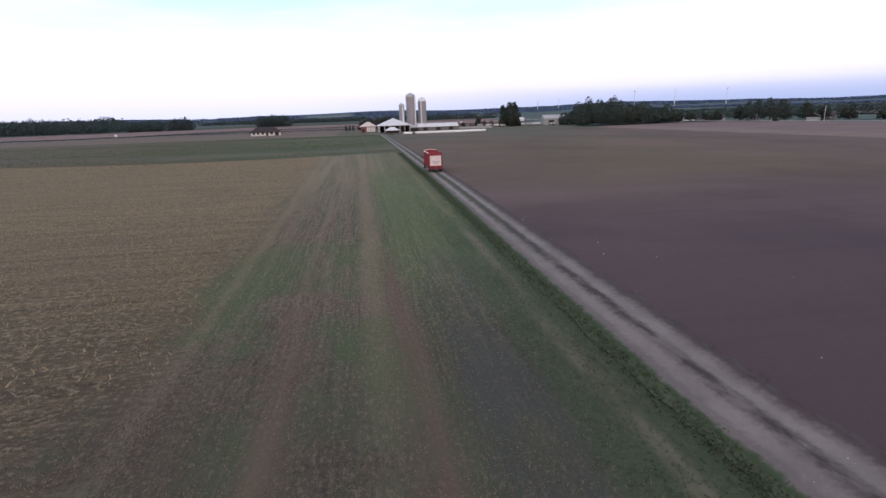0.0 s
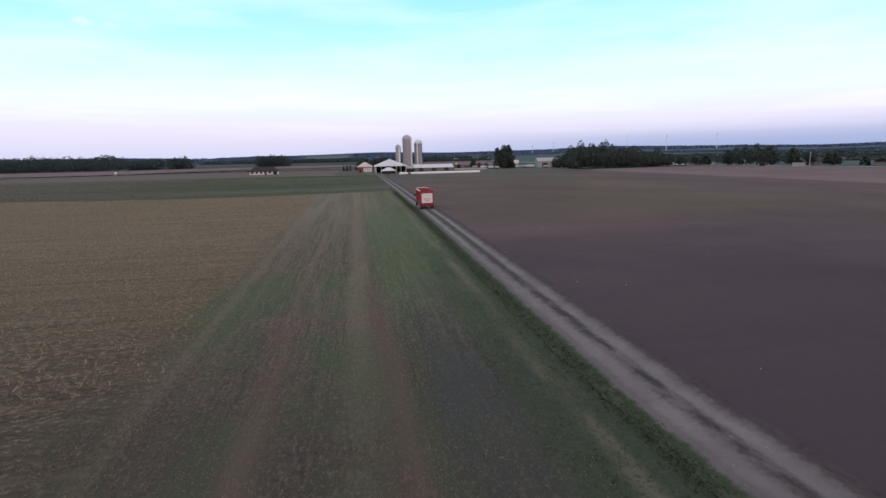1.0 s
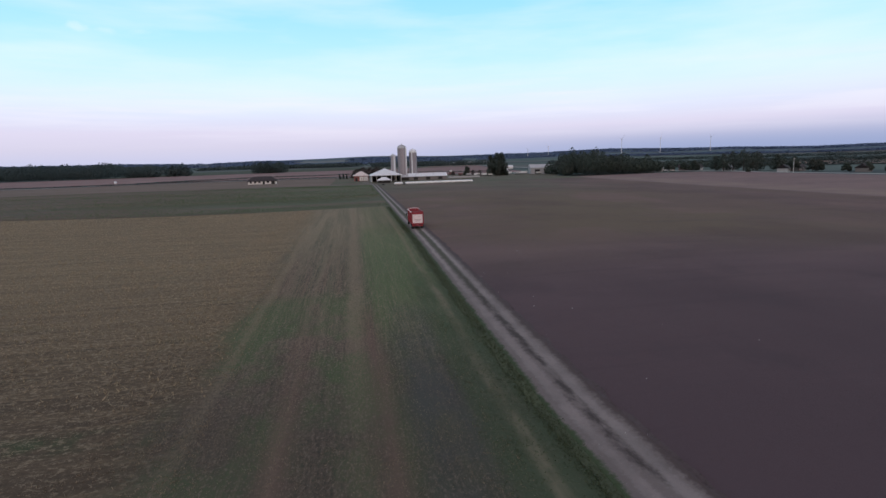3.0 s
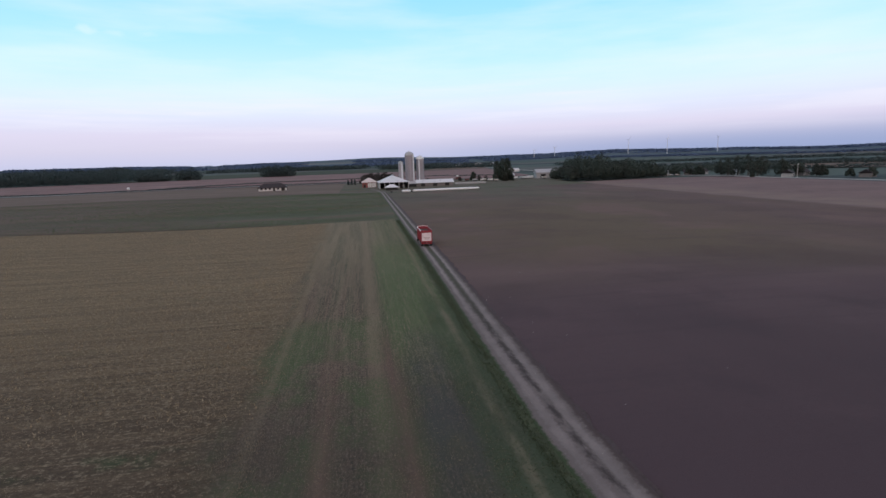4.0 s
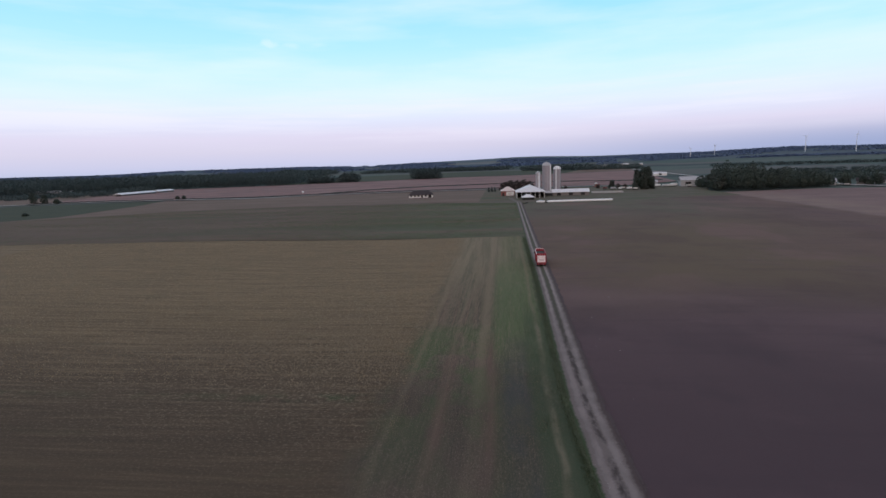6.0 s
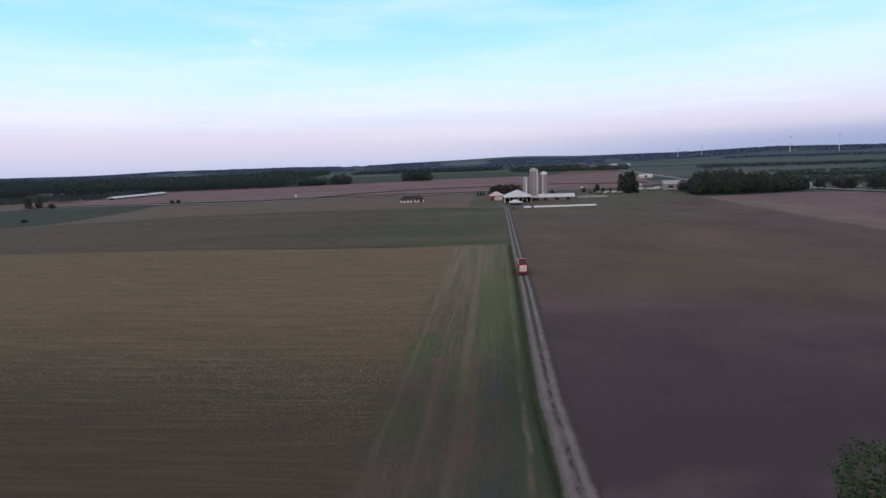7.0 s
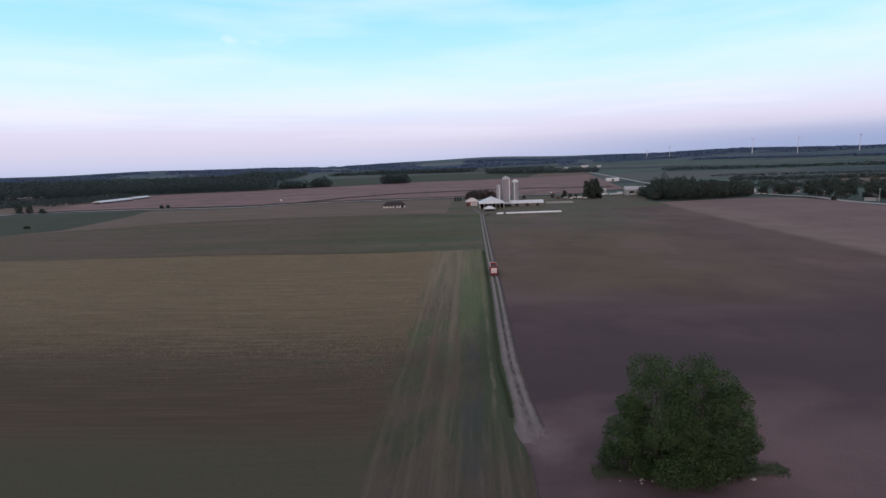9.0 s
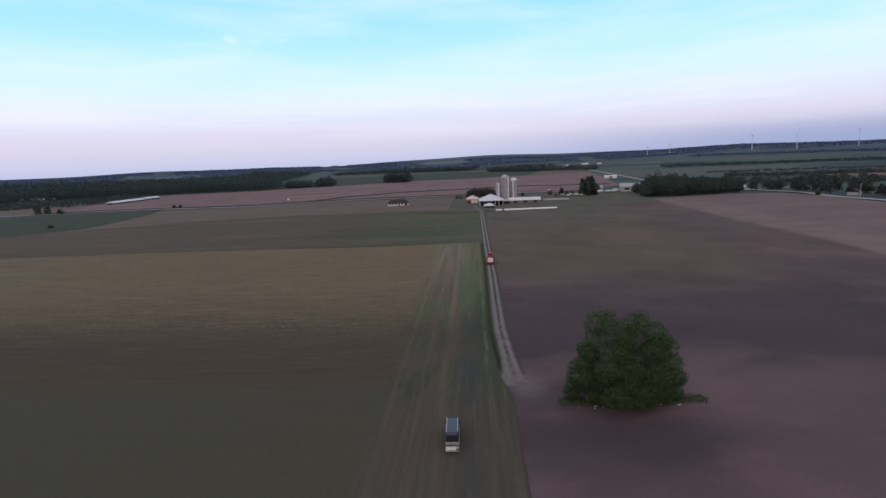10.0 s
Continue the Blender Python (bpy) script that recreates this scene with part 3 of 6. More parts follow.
M_HEAD = stubble_and_headland()
M_SOIL = soil_material("tilled_soil", (0.116, 0.076, 0.081), (0.138, 0.09, 0.093), (0.084, 0.058, 0.065), (0.19, 0.122, 0.126), True)
M_FARPINK = soil_material("far_tilled_soil", (0.275, 0.166, 0.156), (0.238, 0.148, 0.138), (0.17, 0.115, 0.108), (0.3, 0.19, 0.178))
M_MEADOW = meadow_material("young_green_crop", (0.128, 0.1, 0.074), (0.152, 0.11, 0.087), (0.08, 0.072, 0.054), 0.014, (1.0, 1.1, 1), (0.15, 0.107, 0.084))
M_FALLOW = meadow_material("dry_grass_field", (0.205, 0.145, 0.12), (0.168, 0.126, 0.1), (0.13, 0.098, 0.078))
M_DARKCROP = meadow_material("dark_green_crop", (0.064, 0.074, 0.052), (0.078, 0.086, 0.058), (0.048, 0.052, 0.041))
M_VERGE = meadow_material("rank_verge_grass", (0.078, 0.09, 0.056), (0.092, 0.104, 0.062), (0.06, 0.066, 0.045), 0.3, (1.5, 0.5, 1))
M_YARD = meadow_material("farmyard_ground", (0.16, 0.13, 0.11), (0.11, 0.11, 0.07), (0.09, 0.085, 0.06), 0.06)
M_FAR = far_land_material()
M_LANE = lane_material()
M_ROAD = plain("pale_gravel_road", (0.4, 0.37, 0.35), 0.9, dirt=0.2, scale=0.3)
M_LEAF_NEAR = leaf_material("broad_leaves", (0.084, 0.13, 0.054), (0.094, 0.144, 0.059), (0.108, 0.16, 0.068))
# leaves bluer than those nearby, distance haze put into their colour
M_LEAF_FAR = leaf_material("haze_tinted_foliage", (0.074, 0.098, 0.096), (0.086, 0.112, 0.108), (0.098, 0.124, 0.118))
M_LEAF_MID = leaf_material("mixed_tree_leaves", (0.074, 0.095, 0.08), (0.088, 0.11, 0.09), (0.106, 0.126, 0.098), (0.086, 0.088, 0.076))
# leaf colour turned blue to paint distance haze on the hills
M_LEAF_HAZE = leaf_material("hazed_hill_foliage", (0.12, 0.168, 0.27), (0.124, 0.172, 0.275), (0.128, 0.177, 0.28))
M_LEAF_BROWN = leaf_material("rusty_foliage", (0.074, 0.066, 0.062), (0.09, 0.078, 0.07), (0.11, 0.092, 0.078))
M_BARK = plain("bark", (0.1, 0.085, 0.07), 0.95, scale=3)
M_STRAW = leaf_material("stubble_straw", (0.17, 0.125, 0.085), (0.24, 0.18, 0.12), (0.36, 0.28, 0.19))
M_BLADE = leaf_material("grass_blades", (0.068, 0.086, 0.047), (0.084, 0.104, 0.055), (0.104, 0.122, 0.066))
# paler than the near straw, to carry its brightness at low angles
M_STRAW_FAR = leaf_material("pale_far_straw", (0.31, 0.236, 0.15), (0.37, 0.282, 0.18), (0.43, 0.333, 0.217))
M_CROP = leaf_material("young_crop_leaves", (0.102, 0.138, 0.068), (0.118, 0.154, 0.076), (0.134, 0.168, 0.086))
M_TURF = leaf_material("mown_turf_blades", (0.074, 0.096, 0.052), (0.088, 0.11, 0.058), (0.12, 0.13, 0.074))
M_DRY = leaf_material("dry_brown_blades", (0.064, 0.05, 0.044), (0.08, 0.063, 0.053), (0.1, 0.08, 0.066))
M_CLOD = plain("soil_clods", (0.085, 0.06, 0.06), 0.95, dirt=0.4, scale=4)
M_STONE = plain("pale_stones", (0.5, 0.47, 0.44), 0.9)
M_SILO = silo_material("weathered_concrete_staves", (0.38, 0.345, 0.365), (0.29, 0.262, 0.282))
M_SILO2 = silo_material("grey_concrete_staves", (0.39, 0.36, 0.375), (0.3, 0.275, 0.29))
M_DOME_W = sheet_metal("white_dome_sheet", (0.9, 0.9, 0.9), (0.84, 0.84, 0.84), (0.7, 0.7, 0.7))
M_DOME_G = sheet_metal("galvanised_dome_sheet", (0.5, 0.5, 0.52), (0.38, 0.38, 0.4))
M_STEEL = plain("galvanised_steel", (0.45, 0.45, 0.46), 0.45, 0.6)
M_ROOF_W = sheet_metal("white_roof_sheet", (0.79, 0.79, 0.81), (0.71, 0.71, 0.73))
M_ROOF_G = sheet_metal("grey_roof_sheet", (0.5, 0.49, 0.5), (0.42, 0.4, 0.41))
M_ROOF_P = sheet_metal("faded_pale_roof_sheet", (0.74, 0.64, 0.6), (0.68, 0.57, 0.53))
M_ROOF_D = plain("dark_shingles", (0.05, 0.042, 0.045), 0.9, scale=2)
M_RED = plain("red_barn_paint", (0.3, 0.105, 0.095), 0.8, dirt=0.3)
M_TRUCKRED = plain("red_truck_paint", (0.29, 0.028, 0.042), 0.5, dirt=0.25, worn=(0.2, 0.06, 0.06))
M_WHITE = plain("white_paint", (0.74, 0.72, 0.7), 0.6, dirt=0.15)
M_TAIL = plain("dusty_white_panel", (0.82, 0.7, 0.7), 0.5, dirt=0.15)
M_PLASTIC = plain("white_silage_plastic", (0.9, 0.9, 0.9), 0.4, dirt=0.12, scale=0.6)
M_CREAM = plain("cream_siding", (0.56, 0.52, 0.48), 0.7)
M_GREYW = plain("grey_siding", (0.4, 0.39, 0.39), 0.7)
M_DUSK = plain("brown_siding", (0.2, 0.18, 0.17), 0.8)
M_DARK = plain("dark_opening", (0.03, 0.028, 0.027), 0.8)
M_RUBBER = plain("tyre_rubber", (0.03, 0.03, 0.03), 0.85)
M_GLASS = plain("dark_window_glass", (0.02, 0.022, 0.028), 0.2, spec=0.35, dirt=0.05)
M_SLATE = plain("blue_grey_car_paint", (0.062, 0.067, 0.092), 0.32, 0.15, 0.45, dirt=0.08)
M_SILVER = plain("silver_trim", (0.55, 0.53, 0.48), 0.4, 0.3)
M_LAMP_R = plain("red_lamp_glass", (0.4, 0.02, 0.02), 0.3)
M_INK = plain("faded_print", (0.55, 0.42, 0.42), 0.6)
M_TURB = plain("white_turbine_coating", (0.8, 0.8, 0.84), 0.4, dirt=0.05)
M_POLE = plain("pale_weathered_pole", (0.5, 0.48, 0.46), 0.85)
M_TIN = plain("old_machinery_paint", (0.16, 0.07, 0.06), 0.7, dirt=0.4)

# ---------------------------------------------------------------- land form
LANE_X = 13.05


def lane_x(y):
    """Middle of the lane, metres east, at y metres north."""
    return float(np.interp(y, [-30, -18, -8, 4, 16, 32, 80, 140, 230, 300, 318], [14.6, 14.3, 13.8, 13.35, 12.9, 12.95, 13.3, 13.15, 13.4, 13.7, 13.9]))


rng = np.random.default_rng(7)


def smooth(v, a, b):
    t = np.clip((v - a) / (b - a), 0, 1)
    return t * t * (3 - 2 * t)


def land(x, y):
    """Height of the land, in metres."""
    x, y = np.asarray(x, float), np.asarray(y, float)
    z = 0.0061 * (np.clip(y, -150, 150) + 0.0)
    side = np.interp(x, [-300, -110, -55, -20, 0, 20, 45, 90, 180, 320], [0.5, 0.6, -0.3, -0.3, 0.0, 0.35, 0.6, -0.3, -2.0, -2.0])
    z = z + side * (1 - 0.85 * smooth(y, 170, 330) * (x < 110))
    r = np.hypot(x, y)
    a = np.arctan2(x, y)
    ridge = 44 + 7 * np.sin(a * 5.0 + 0.6) + 5 * np.sin(a * 13 + 2) + 2.5 * np.sin(a * 31)
    z = z * (1 - smooth(r, 700, 1400)) + ridge * smooth(r, 1500, 4300)
    return z + 9 * smooth(r, 1400, 2300) * np.sin(x * 0.0021 + 1) * np.sin(y * 0.0017)


def ground_z(x, y):
    return float(land(x, y))


def raw_mesh(name, verts, faces, material=None, shade=False):
    me = bpy.data.meshes.new(name)
    verts = np.asarray(verts, np.float32)
    faces = np.asarray(faces, np.int32)
    n, k = faces.shape
    me.vertices.add(len(verts))
    me.vertices.foreach_set("co", verts.ravel())
    me.loops.add(n * k)
    me.loops.foreach_set("vertex_index", faces.ravel())
    me.polygons.add(n)
    me.polygons.foreach_set("loop_start", np.arange(0, n * k, k, dtype=np.int32))
    me.update(calc_edges=True)
    if shade:
        me.polygons.foreach_set("use_smooth", np.ones(n, bool))
    if material:
        me.materials.append(material)
    return me


def grid_faces(nu, nv):
    i, j = np.meshgrid(np.arange(nu), np.arange(nv), indexing="ij")
    a = (i * (nv + 1) + j).ravel()
    return np.stack([a, a + nv + 1, a + nv + 2, a + 1], 1)


def sheet(name, edge0, edge1, nu, nv, lift, material, label, category, kind="structure", rough=0.0):
    """A field laid on the land between two edges, each a function of s (0..1) that gives x, y."""
    s = np.linspace(0, 1, nu + 1)
    p0 = np.array([edge0(v) for v in s])
    p1 = np.array([edge1(v) for v in s])
    w = np.linspace(0, 1, nv + 1)[None, :, None]
    p = (p0[:, None] * (1 - w) + p1[:, None] * w).reshape(-1, 2)
    z = land(p[:, 0], p[:, 1]) + lift
    if rough:
        z = z + rough * (np.random.default_rng(3).random(len(z)) - 0.5)
    ob = new(name, raw_mesh(name, np.column_stack([p, z]), grid_faces(nu, nv), material, True))
    return tagged(ob, label, category, kind=kind)


def poly_line(pts):
    pts = np.array(pts, float)
    d = np.r_[0, np.cumsum(np.hypot(*np.diff(pts, axis=0).T))]

    def at(s):
        return np.array([np.interp(s * d[-1], d, pts[:, 0]), np.interp(s * d[-1], d, pts[:, 1])])
    return at


# the ground: one sheet out to the horizon
NA, NR = 220, 150
ra = np.r_[0.0, np.geomspace(8, 4700, NR)]
aa = np.linspace(-math.pi, math.pi, NA + 1)
R, A = np.meshgrid(ra, aa, indexing="ij")
gx, gy = (R * np.sin(A)).ravel(), (R * np.cos(A) + 0).ravel()
gz = land(gx, gy) - 0.7 * (1 - smooth(np.hypot(gx, gy), 900, 1400))
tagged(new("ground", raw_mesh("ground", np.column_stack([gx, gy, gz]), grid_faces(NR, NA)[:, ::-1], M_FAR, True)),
       "flat patchwork farmland running out to low wooded hills", "ground", kind="structure")

# fields
EDGE_Y = 154.8


def far_edge(x):
    return EDGE_Y + 2.5 * min(1.0, max(0.0, (9 - x) / 45))


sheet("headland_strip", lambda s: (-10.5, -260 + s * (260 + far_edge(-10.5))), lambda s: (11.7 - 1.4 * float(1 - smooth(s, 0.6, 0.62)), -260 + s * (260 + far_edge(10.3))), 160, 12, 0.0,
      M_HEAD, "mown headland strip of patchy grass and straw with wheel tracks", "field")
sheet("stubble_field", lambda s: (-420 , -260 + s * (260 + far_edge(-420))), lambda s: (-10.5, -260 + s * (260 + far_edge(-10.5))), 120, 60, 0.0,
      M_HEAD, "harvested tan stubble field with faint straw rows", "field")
sheet("soil_field", lambda s: (14.2, -17 + s * 325), lambda s: (172, -17 + s * 380), 110, 40, 0.0,
      M_SOIL, "bare dark brown tilled field beside the lane", "field")
sheet("soil_field_south", lambda s: (12.5, -260 + s * 243), lambda s: (172, -260 + s * 243), 60, 40, 0.0,
      M_SOIL, "bare dark brown tilled field past the lane's end", "field")
sheet("field_margin", lambda s: (10.2, -260 + s * 262), lambda s: (13.0 + 0.3 * noise.noise((0.0, s * 40, 6.0)) - 1.3 * float(smooth(s, 0.915, 0.94)), -260 + s * 262), 130, 5, 0.02, M_HEAD, "patchy grass margin with straw wheel tracks", "field margin")
sheet("margin_furrow", lambda s: (13.0 + 0.3 * noise.noise((0.0, (s * 102 + 138) / 262 * 40, 6.0)), -122 + s * 102), lambda s: (13.3 + 0.3 * noise.noise((0.0, (s * 102 + 138) / 262 * 40, 6.0)), -122 + s * 102), 160, 3, 0.05, M_CLOD, "crumbly dark furrow between grass margin and soil", "furrow", rough=0.08)
sheet("pale_field", lambda s: (172, -260 + s * 623), poly_line([(315, -260), (312, 60), (304, 300), (304, 370), (290, 405), (250, 412), (172, 400)]), 90, 24, 0.0,
      M_SOIL, "paler pinkish tilled field beyond the dark soil", "field")
sheet("crop_field", lambda s: (-420 + s * 432.0, far_edge(-420 + s * 432.0)), poly_line([(-420, 225), (-330, 262), (-237, 320), (-150, 342), (-55, 339), (12.2, 322)]), 70, 24, 0.0,
      M_MEADOW, "low green crop field with brownish patches", "field")
sheet("dark_crop_field", poly_line([(-900, 200), (-420, 227), (-330, 262), (-303, 298), (-318, 405)]), poly_line([(-950, 460), (-700, 440), (-500, 440), (-430, 455), (-340, 470)]), 40, 20, 0.03,
      M_DARKCROP, "dark green crop field by the far road", "field")
sheet("west_rough_field", poly_line([(-950, 481), (-500, 484), (-446, 499)]), poly_line([(-950, 640), (-640, 700), (-560, 800)]), 30, 14, 0.01, M_FALLOW, "dull rough field behind the far road", "field")
sheet("fallow_field", poly_line([(-330, 263), (-237, 321), (-150, 343), (-55, 340), (-2, 330)]), poly_line([(-335, 470), (-250, 462), (-189, 490), (-115, 499), (0, 503)]), 50, 20, 0.01,
      M_FALLOW, "dry brownish grass field in front of the ranch house", "field")
sheet("far_soil_field", poly_line([(-500, 500), (-341, 492), (-189, 507), (4, 522), (130, 540), (205, 620)]), poly_line([(-590, 850), (-475, 872), (-380, 890), (-215, 980), (-104, 1050), (39, 1060), (284, 1190)]), 60, 26, 0.02,
      M_FARPINK, "broad pinkish tilled field behind the farmstead", "field")
sheet("farmyard", poly_line([(-14, 322), (9, 318), (20, 312), (90, 312), (158, 388)]), poly_line([(-14, 500), (9, 505), (40, 505), (100, 500), (205, 520)]), 40, 30, 0.02,
      M_YARD, "trodden farmyard ground with rough grass", "farmyard")

sheet("yard_pasture", poly_line([(120, 344.8), (171.6, 362.8), (173, 404)]), poly_line([(120, 346), (156, 388), (169, 428)]), 20, 8, 0.05, M_MEADOW, "rough pasture corner beside the wood", "pasture")

# lane: two pale wheel ruts with a worn middle


def drift(y):
    return lane_x(y) - 13.1


lane_line = [(lane_x(y), float(y)) for y in np.linspace(-24, 318, 310)] + [(13.3, 326), (12.2, 335), (10.8, 345), (9.2, 358), (8.2, 372)]
ACROSS = [-2.05, -1.85, -1.4, -1.0, -0.6, -0.3, 0.0, 0.3, 0.55, 0.9, 1.25, 1.55, 1.75]
PROFILE = [-0.09, 0.0, 0.01, -0.02, 0.01, 0.06, 0.08, 0.06, 0.01, -0.02, 0.01, 0.05, 0.03]
lv, lu = [], []
for k, (cx, cy) in enumerate(lane_line):
    a, b = lane_line[max(k - 1, 0)], lane_line[min(k + 1, len(lane_line) - 1)]
    d = Vector((b[0] - a[0], b[1] - a[1])).normalized()
    wide = 1.0 + 0.5 * max(0.0, (-cy - 3) / 14)
    for u, h in zip(ACROSS, PROFILE):
        px, py = cx + d.y * u * wide, cy - d.x * u * wide
        lv.append((px, py, ground_z(px, py) + 0.05 + h - 0.25 * float(smooth(-cy + 3.0 * noise.noise((px * 0.8, py * 0.8, 1.0)), 12, 22))))
        lu.append(u)
lane_mesh = raw_mesh("lane", lv, grid_faces(len(lane_line) - 1, len(ACROSS) - 1)[:, ::-1], M_LANE, True)
lane_mesh.attributes.new("across", "FLOAT", "POINT").data.foreach_set("value", np.array(lu, np.float32))
tagged(new("lane", lane_mesh), "pale gravel farm lane with two worn wheel ruts", "lane", kind="structure")

# banks of earth and grass along the lane
sheet("verge", lambda s: (10.45 + drift(-8 + s * 162) + 0.35 * noise.noise((0.0, s * 45, 2.0)) + 0.25 * noise.noise((3.0, s * 165, 2.0)) + 0.6 * float(1 - smooth(s, 0, 0.2)), -8 + s * 162), lambda s: (11.2 + drift(-8 + s * 162), -8 + s * 162), 400, 5, 0.03, M_VERGE, "dark rank grass verge along the lane", "verge", rough=0.05)
sheet("soil_bank", lambda s: (14.75 + drift(-6 + s * 316) + 0.15 * noise.noise((1.0, s * 120, 7.0)), -6 + s * 316), lambda s: (15.2 + drift(-6 + s * 316) + 0.3 * noise.noise((5.0, s * 140, 7.0)), -6 + s * 316), 700, 4, 0.05, M_CLOD, "low crumbly soil bank at the field edge", "soil bank", rough=0.14)

# roads
sheet("far_road", poly_line([(-950, 468), (-500, 470), (-446, 487), (-341, 484), (-250, 470), (-189, 498), (-115, 507), (4, 514), (110, 520)]),
      poly_line([(-950, 477), (-500, 479), (-446, 495), (-341, 492), (-250, 478), (-189, 505), (-115, 514), (4, 521), (110, 527)]), 80, 2, 0.12, M_ROAD,
      "narrow pale country road", "road")
sheet("east_road", poly_line([(330, -200), (318, 100), (308, 310), (301, 353), (307, 399), (292, 440), (277, 520), (262, 640), (266, 767)]),
      poly_line([(337, -200), (325, 100), (315, 311), (308, 354), (314, 401), (299, 443), (284, 522), (269, 640), (273, 765)]), 60, 2, 0.2, M_ROAD,
      "pale paved road along the field", "road")
sheet("north_road", poly_line([(266, 767), (285, 1000), (302, 1244), (330, 1600), (364, 1982)]), poly_line([(273, 765), (292, 1000), (310, 1244), (339, 1600), (374, 1982)]), 60, 2, 0.35, M_ROAD,
      "pale road climbing towards the far hills", "road")

sheet("yard_lawn", poly_line([(-13, 345), (-13, 430)]), poly_line([(3.5, 345), (-1, 430)]), 12, 6, 0.06, M_MEADOW, "green lawn strip beside the red barn", "lawn")
sheet("far_green_field", poly_line([(-420, 885), (-380, 892), (-215, 985), (-104, 1055), (39, 1065), (130, 1110)]), poly_line([(-420, 1500), (-330, 1550), (-200, 1600), (-60, 1650), (60, 1560), (200, 1400)]), 30, 16, 0.3,
      M_DARKCROP, "muted green field beyond the pink soil", "field")
sheet("brown_far_field", poly_line([(130, 1112), (284, 1195), (300, 1230)]), poly_line([(200, 1400), (290, 1480), (318, 1500)]), 16, 10, 0.3,
      M_FALLOW, "brownish far field by the climbing road", "field")

sheet("east_tan_field", poly_line([(440, 575), (480, 528), (560, 440), (640, 330)]), poly_line([(590, 800), (673, 770), (800, 660), (930, 520)]), 24, 12, 0.25,
      M_FALLOW, "dull tan grass field beyond the houses", "field")
sheet("far_lane", poly_line([(436, 570), (476, 523), (556, 435), (636, 325)]), poly_line([(440, 573), (480, 526), (560, 438), (640, 328)]), 30, 2, 0.4, M_ROAD, "narrow pale track beside the tan field", "road")

# ---------------------------------------------------------------- building blocks


def box(bm, c, s, rz=0.0, bevel=0.0):
    r = bmesh.ops.create_cube(bm, size=1.0, matrix=Matrix.Translation(c) @ Matrix.Rotation(rz, 4, "Z") @ Matrix.Diagonal((*s, 1)))
    if bevel:
        edges = list({e for v in r["verts"] for e in v.link_edges})
        bmesh.ops.bevel(bm, geom=edges, offset=bevel, segments=2, affect="EDGES", profile=0.6)


def rod(bm, a, b, r0, r1=None, seg=10, caps=True):
    a, b = Vector(a), Vector(b)
    r1 = r0 if r1 is None else r1
    m = Matrix.Translation((a + b) / 2) @ (b - a).to_track_quat("Z", "Y").to_matrix().to_4x4()
    bmesh.ops.create_cone(bm, cap_ends=caps, segments=seg, radius1=r0, radius2=r1, depth=(b - a).length, matrix=m)


def lathe(bm, profile, seg=24, centre=(0, 0, 0)):
    rings = []
    for r, z in profile:
        rings.append([bm.verts.new((centre[0] + r * math.cos(2 * math.pi * i / seg), centre[1] + r * math.sin(2 * math.pi * i / seg), centre[2] + z)) for i in range(seg)])
    for lo, hi in zip(rings, rings[1:]):
        for i in range(seg):
            bm.faces.new((lo[i], lo[(i + 1) % seg], hi[(i + 1) % seg], hi[i]))
    bm.faces.new(rings[-1])
    bm.faces.new(rings[0][::-1])


def solid(bm, pts, faces):
    vs = [bm.verts.new(p) for p in pts]
    for f in faces:
        bm.faces.new([vs[i] for i in f])


def part(name, bm, material, parent, label="", smooth_shade=False):
    me = bpy.data.meshes.new(name)
    bmesh.ops.recalc_face_normals(bm, faces=bm.faces)
    bm.to_mesh(me)
    bm.free()
    me.materials.append(material)
    if smooth_shade:
        for p in me.polygons:
            p.use_smooth = True
    ob = new(name, me)
    ob.parent = parent
    if label:
        ob["label"] = label
    return ob


def thing(name, x, y, rz, label, category, group="", kind="", z=None):
    e = new(name)
    e.empty_display_size = 0.5
    e.matrix_basis = pose(x, y, ground_z(x, y) if z is None else z, 0, 0, rz)
    return tagged(e, label, category, group, kind)


def B():
    return bmesh.new()


def gable(bm, w, d, eave, ridge, over=0.5, thick=0.25, hip=0.0):
    """Roof with its ridge along x; hip: metres by which the ridge is shorter at each end."""
    x, y = w / 2 + over, d / 2 + over
    drop = over * (ridge - eave) / (d / 2)
    e = eave - drop
    rx = x - hip
    top = [(-x, -y, e), (x, -y, e), (x, y, e), (-x, y, e), (-rx, 0, ridge), (rx, 0, ridge)]
    low = [(a, b, c - thick) for a, b, c in top]
    solid(bm, top + low, [(0, 1, 5, 4), (2, 3, 4, 5), (1, 2, 5), (3, 0, 4), (7, 6, 10, 11), (9, 8, 11, 10), (8, 7, 11), (6, 9, 10),
                          (0, 6, 7, 1), (1, 7, 8, 2), (2, 8, 9, 3), (3, 9, 6, 0)])


def gable_walls(bm, w, d, eave, ridge, hip=False, sink=0.8):
    x, y = w / 2, d / 2
    pts = [(-x, -y, -sink), (x, -y, -sink), (x, y, -sink), (-x, y, -sink), (-x, -y, eave), (x, -y, eave), (x, y, eave), (-x, y, eave)]
    faces = [(0, 1, 5, 4), (2, 3, 7, 6), (3, 2, 1, 0)]
    if hip:
        faces += [(1, 2, 6, 5), (3, 0, 4, 7), (4, 5, 6, 7)]
    else:
        pts += [(-x, 0, ridge), (x, 0, ridge)]
        faces += [(1, 2, 6, 9, 5), (3, 0, 4, 8, 7), (4, 5, 9, 8), (6, 7, 8, 9)]
    solid(bm, pts, faces)


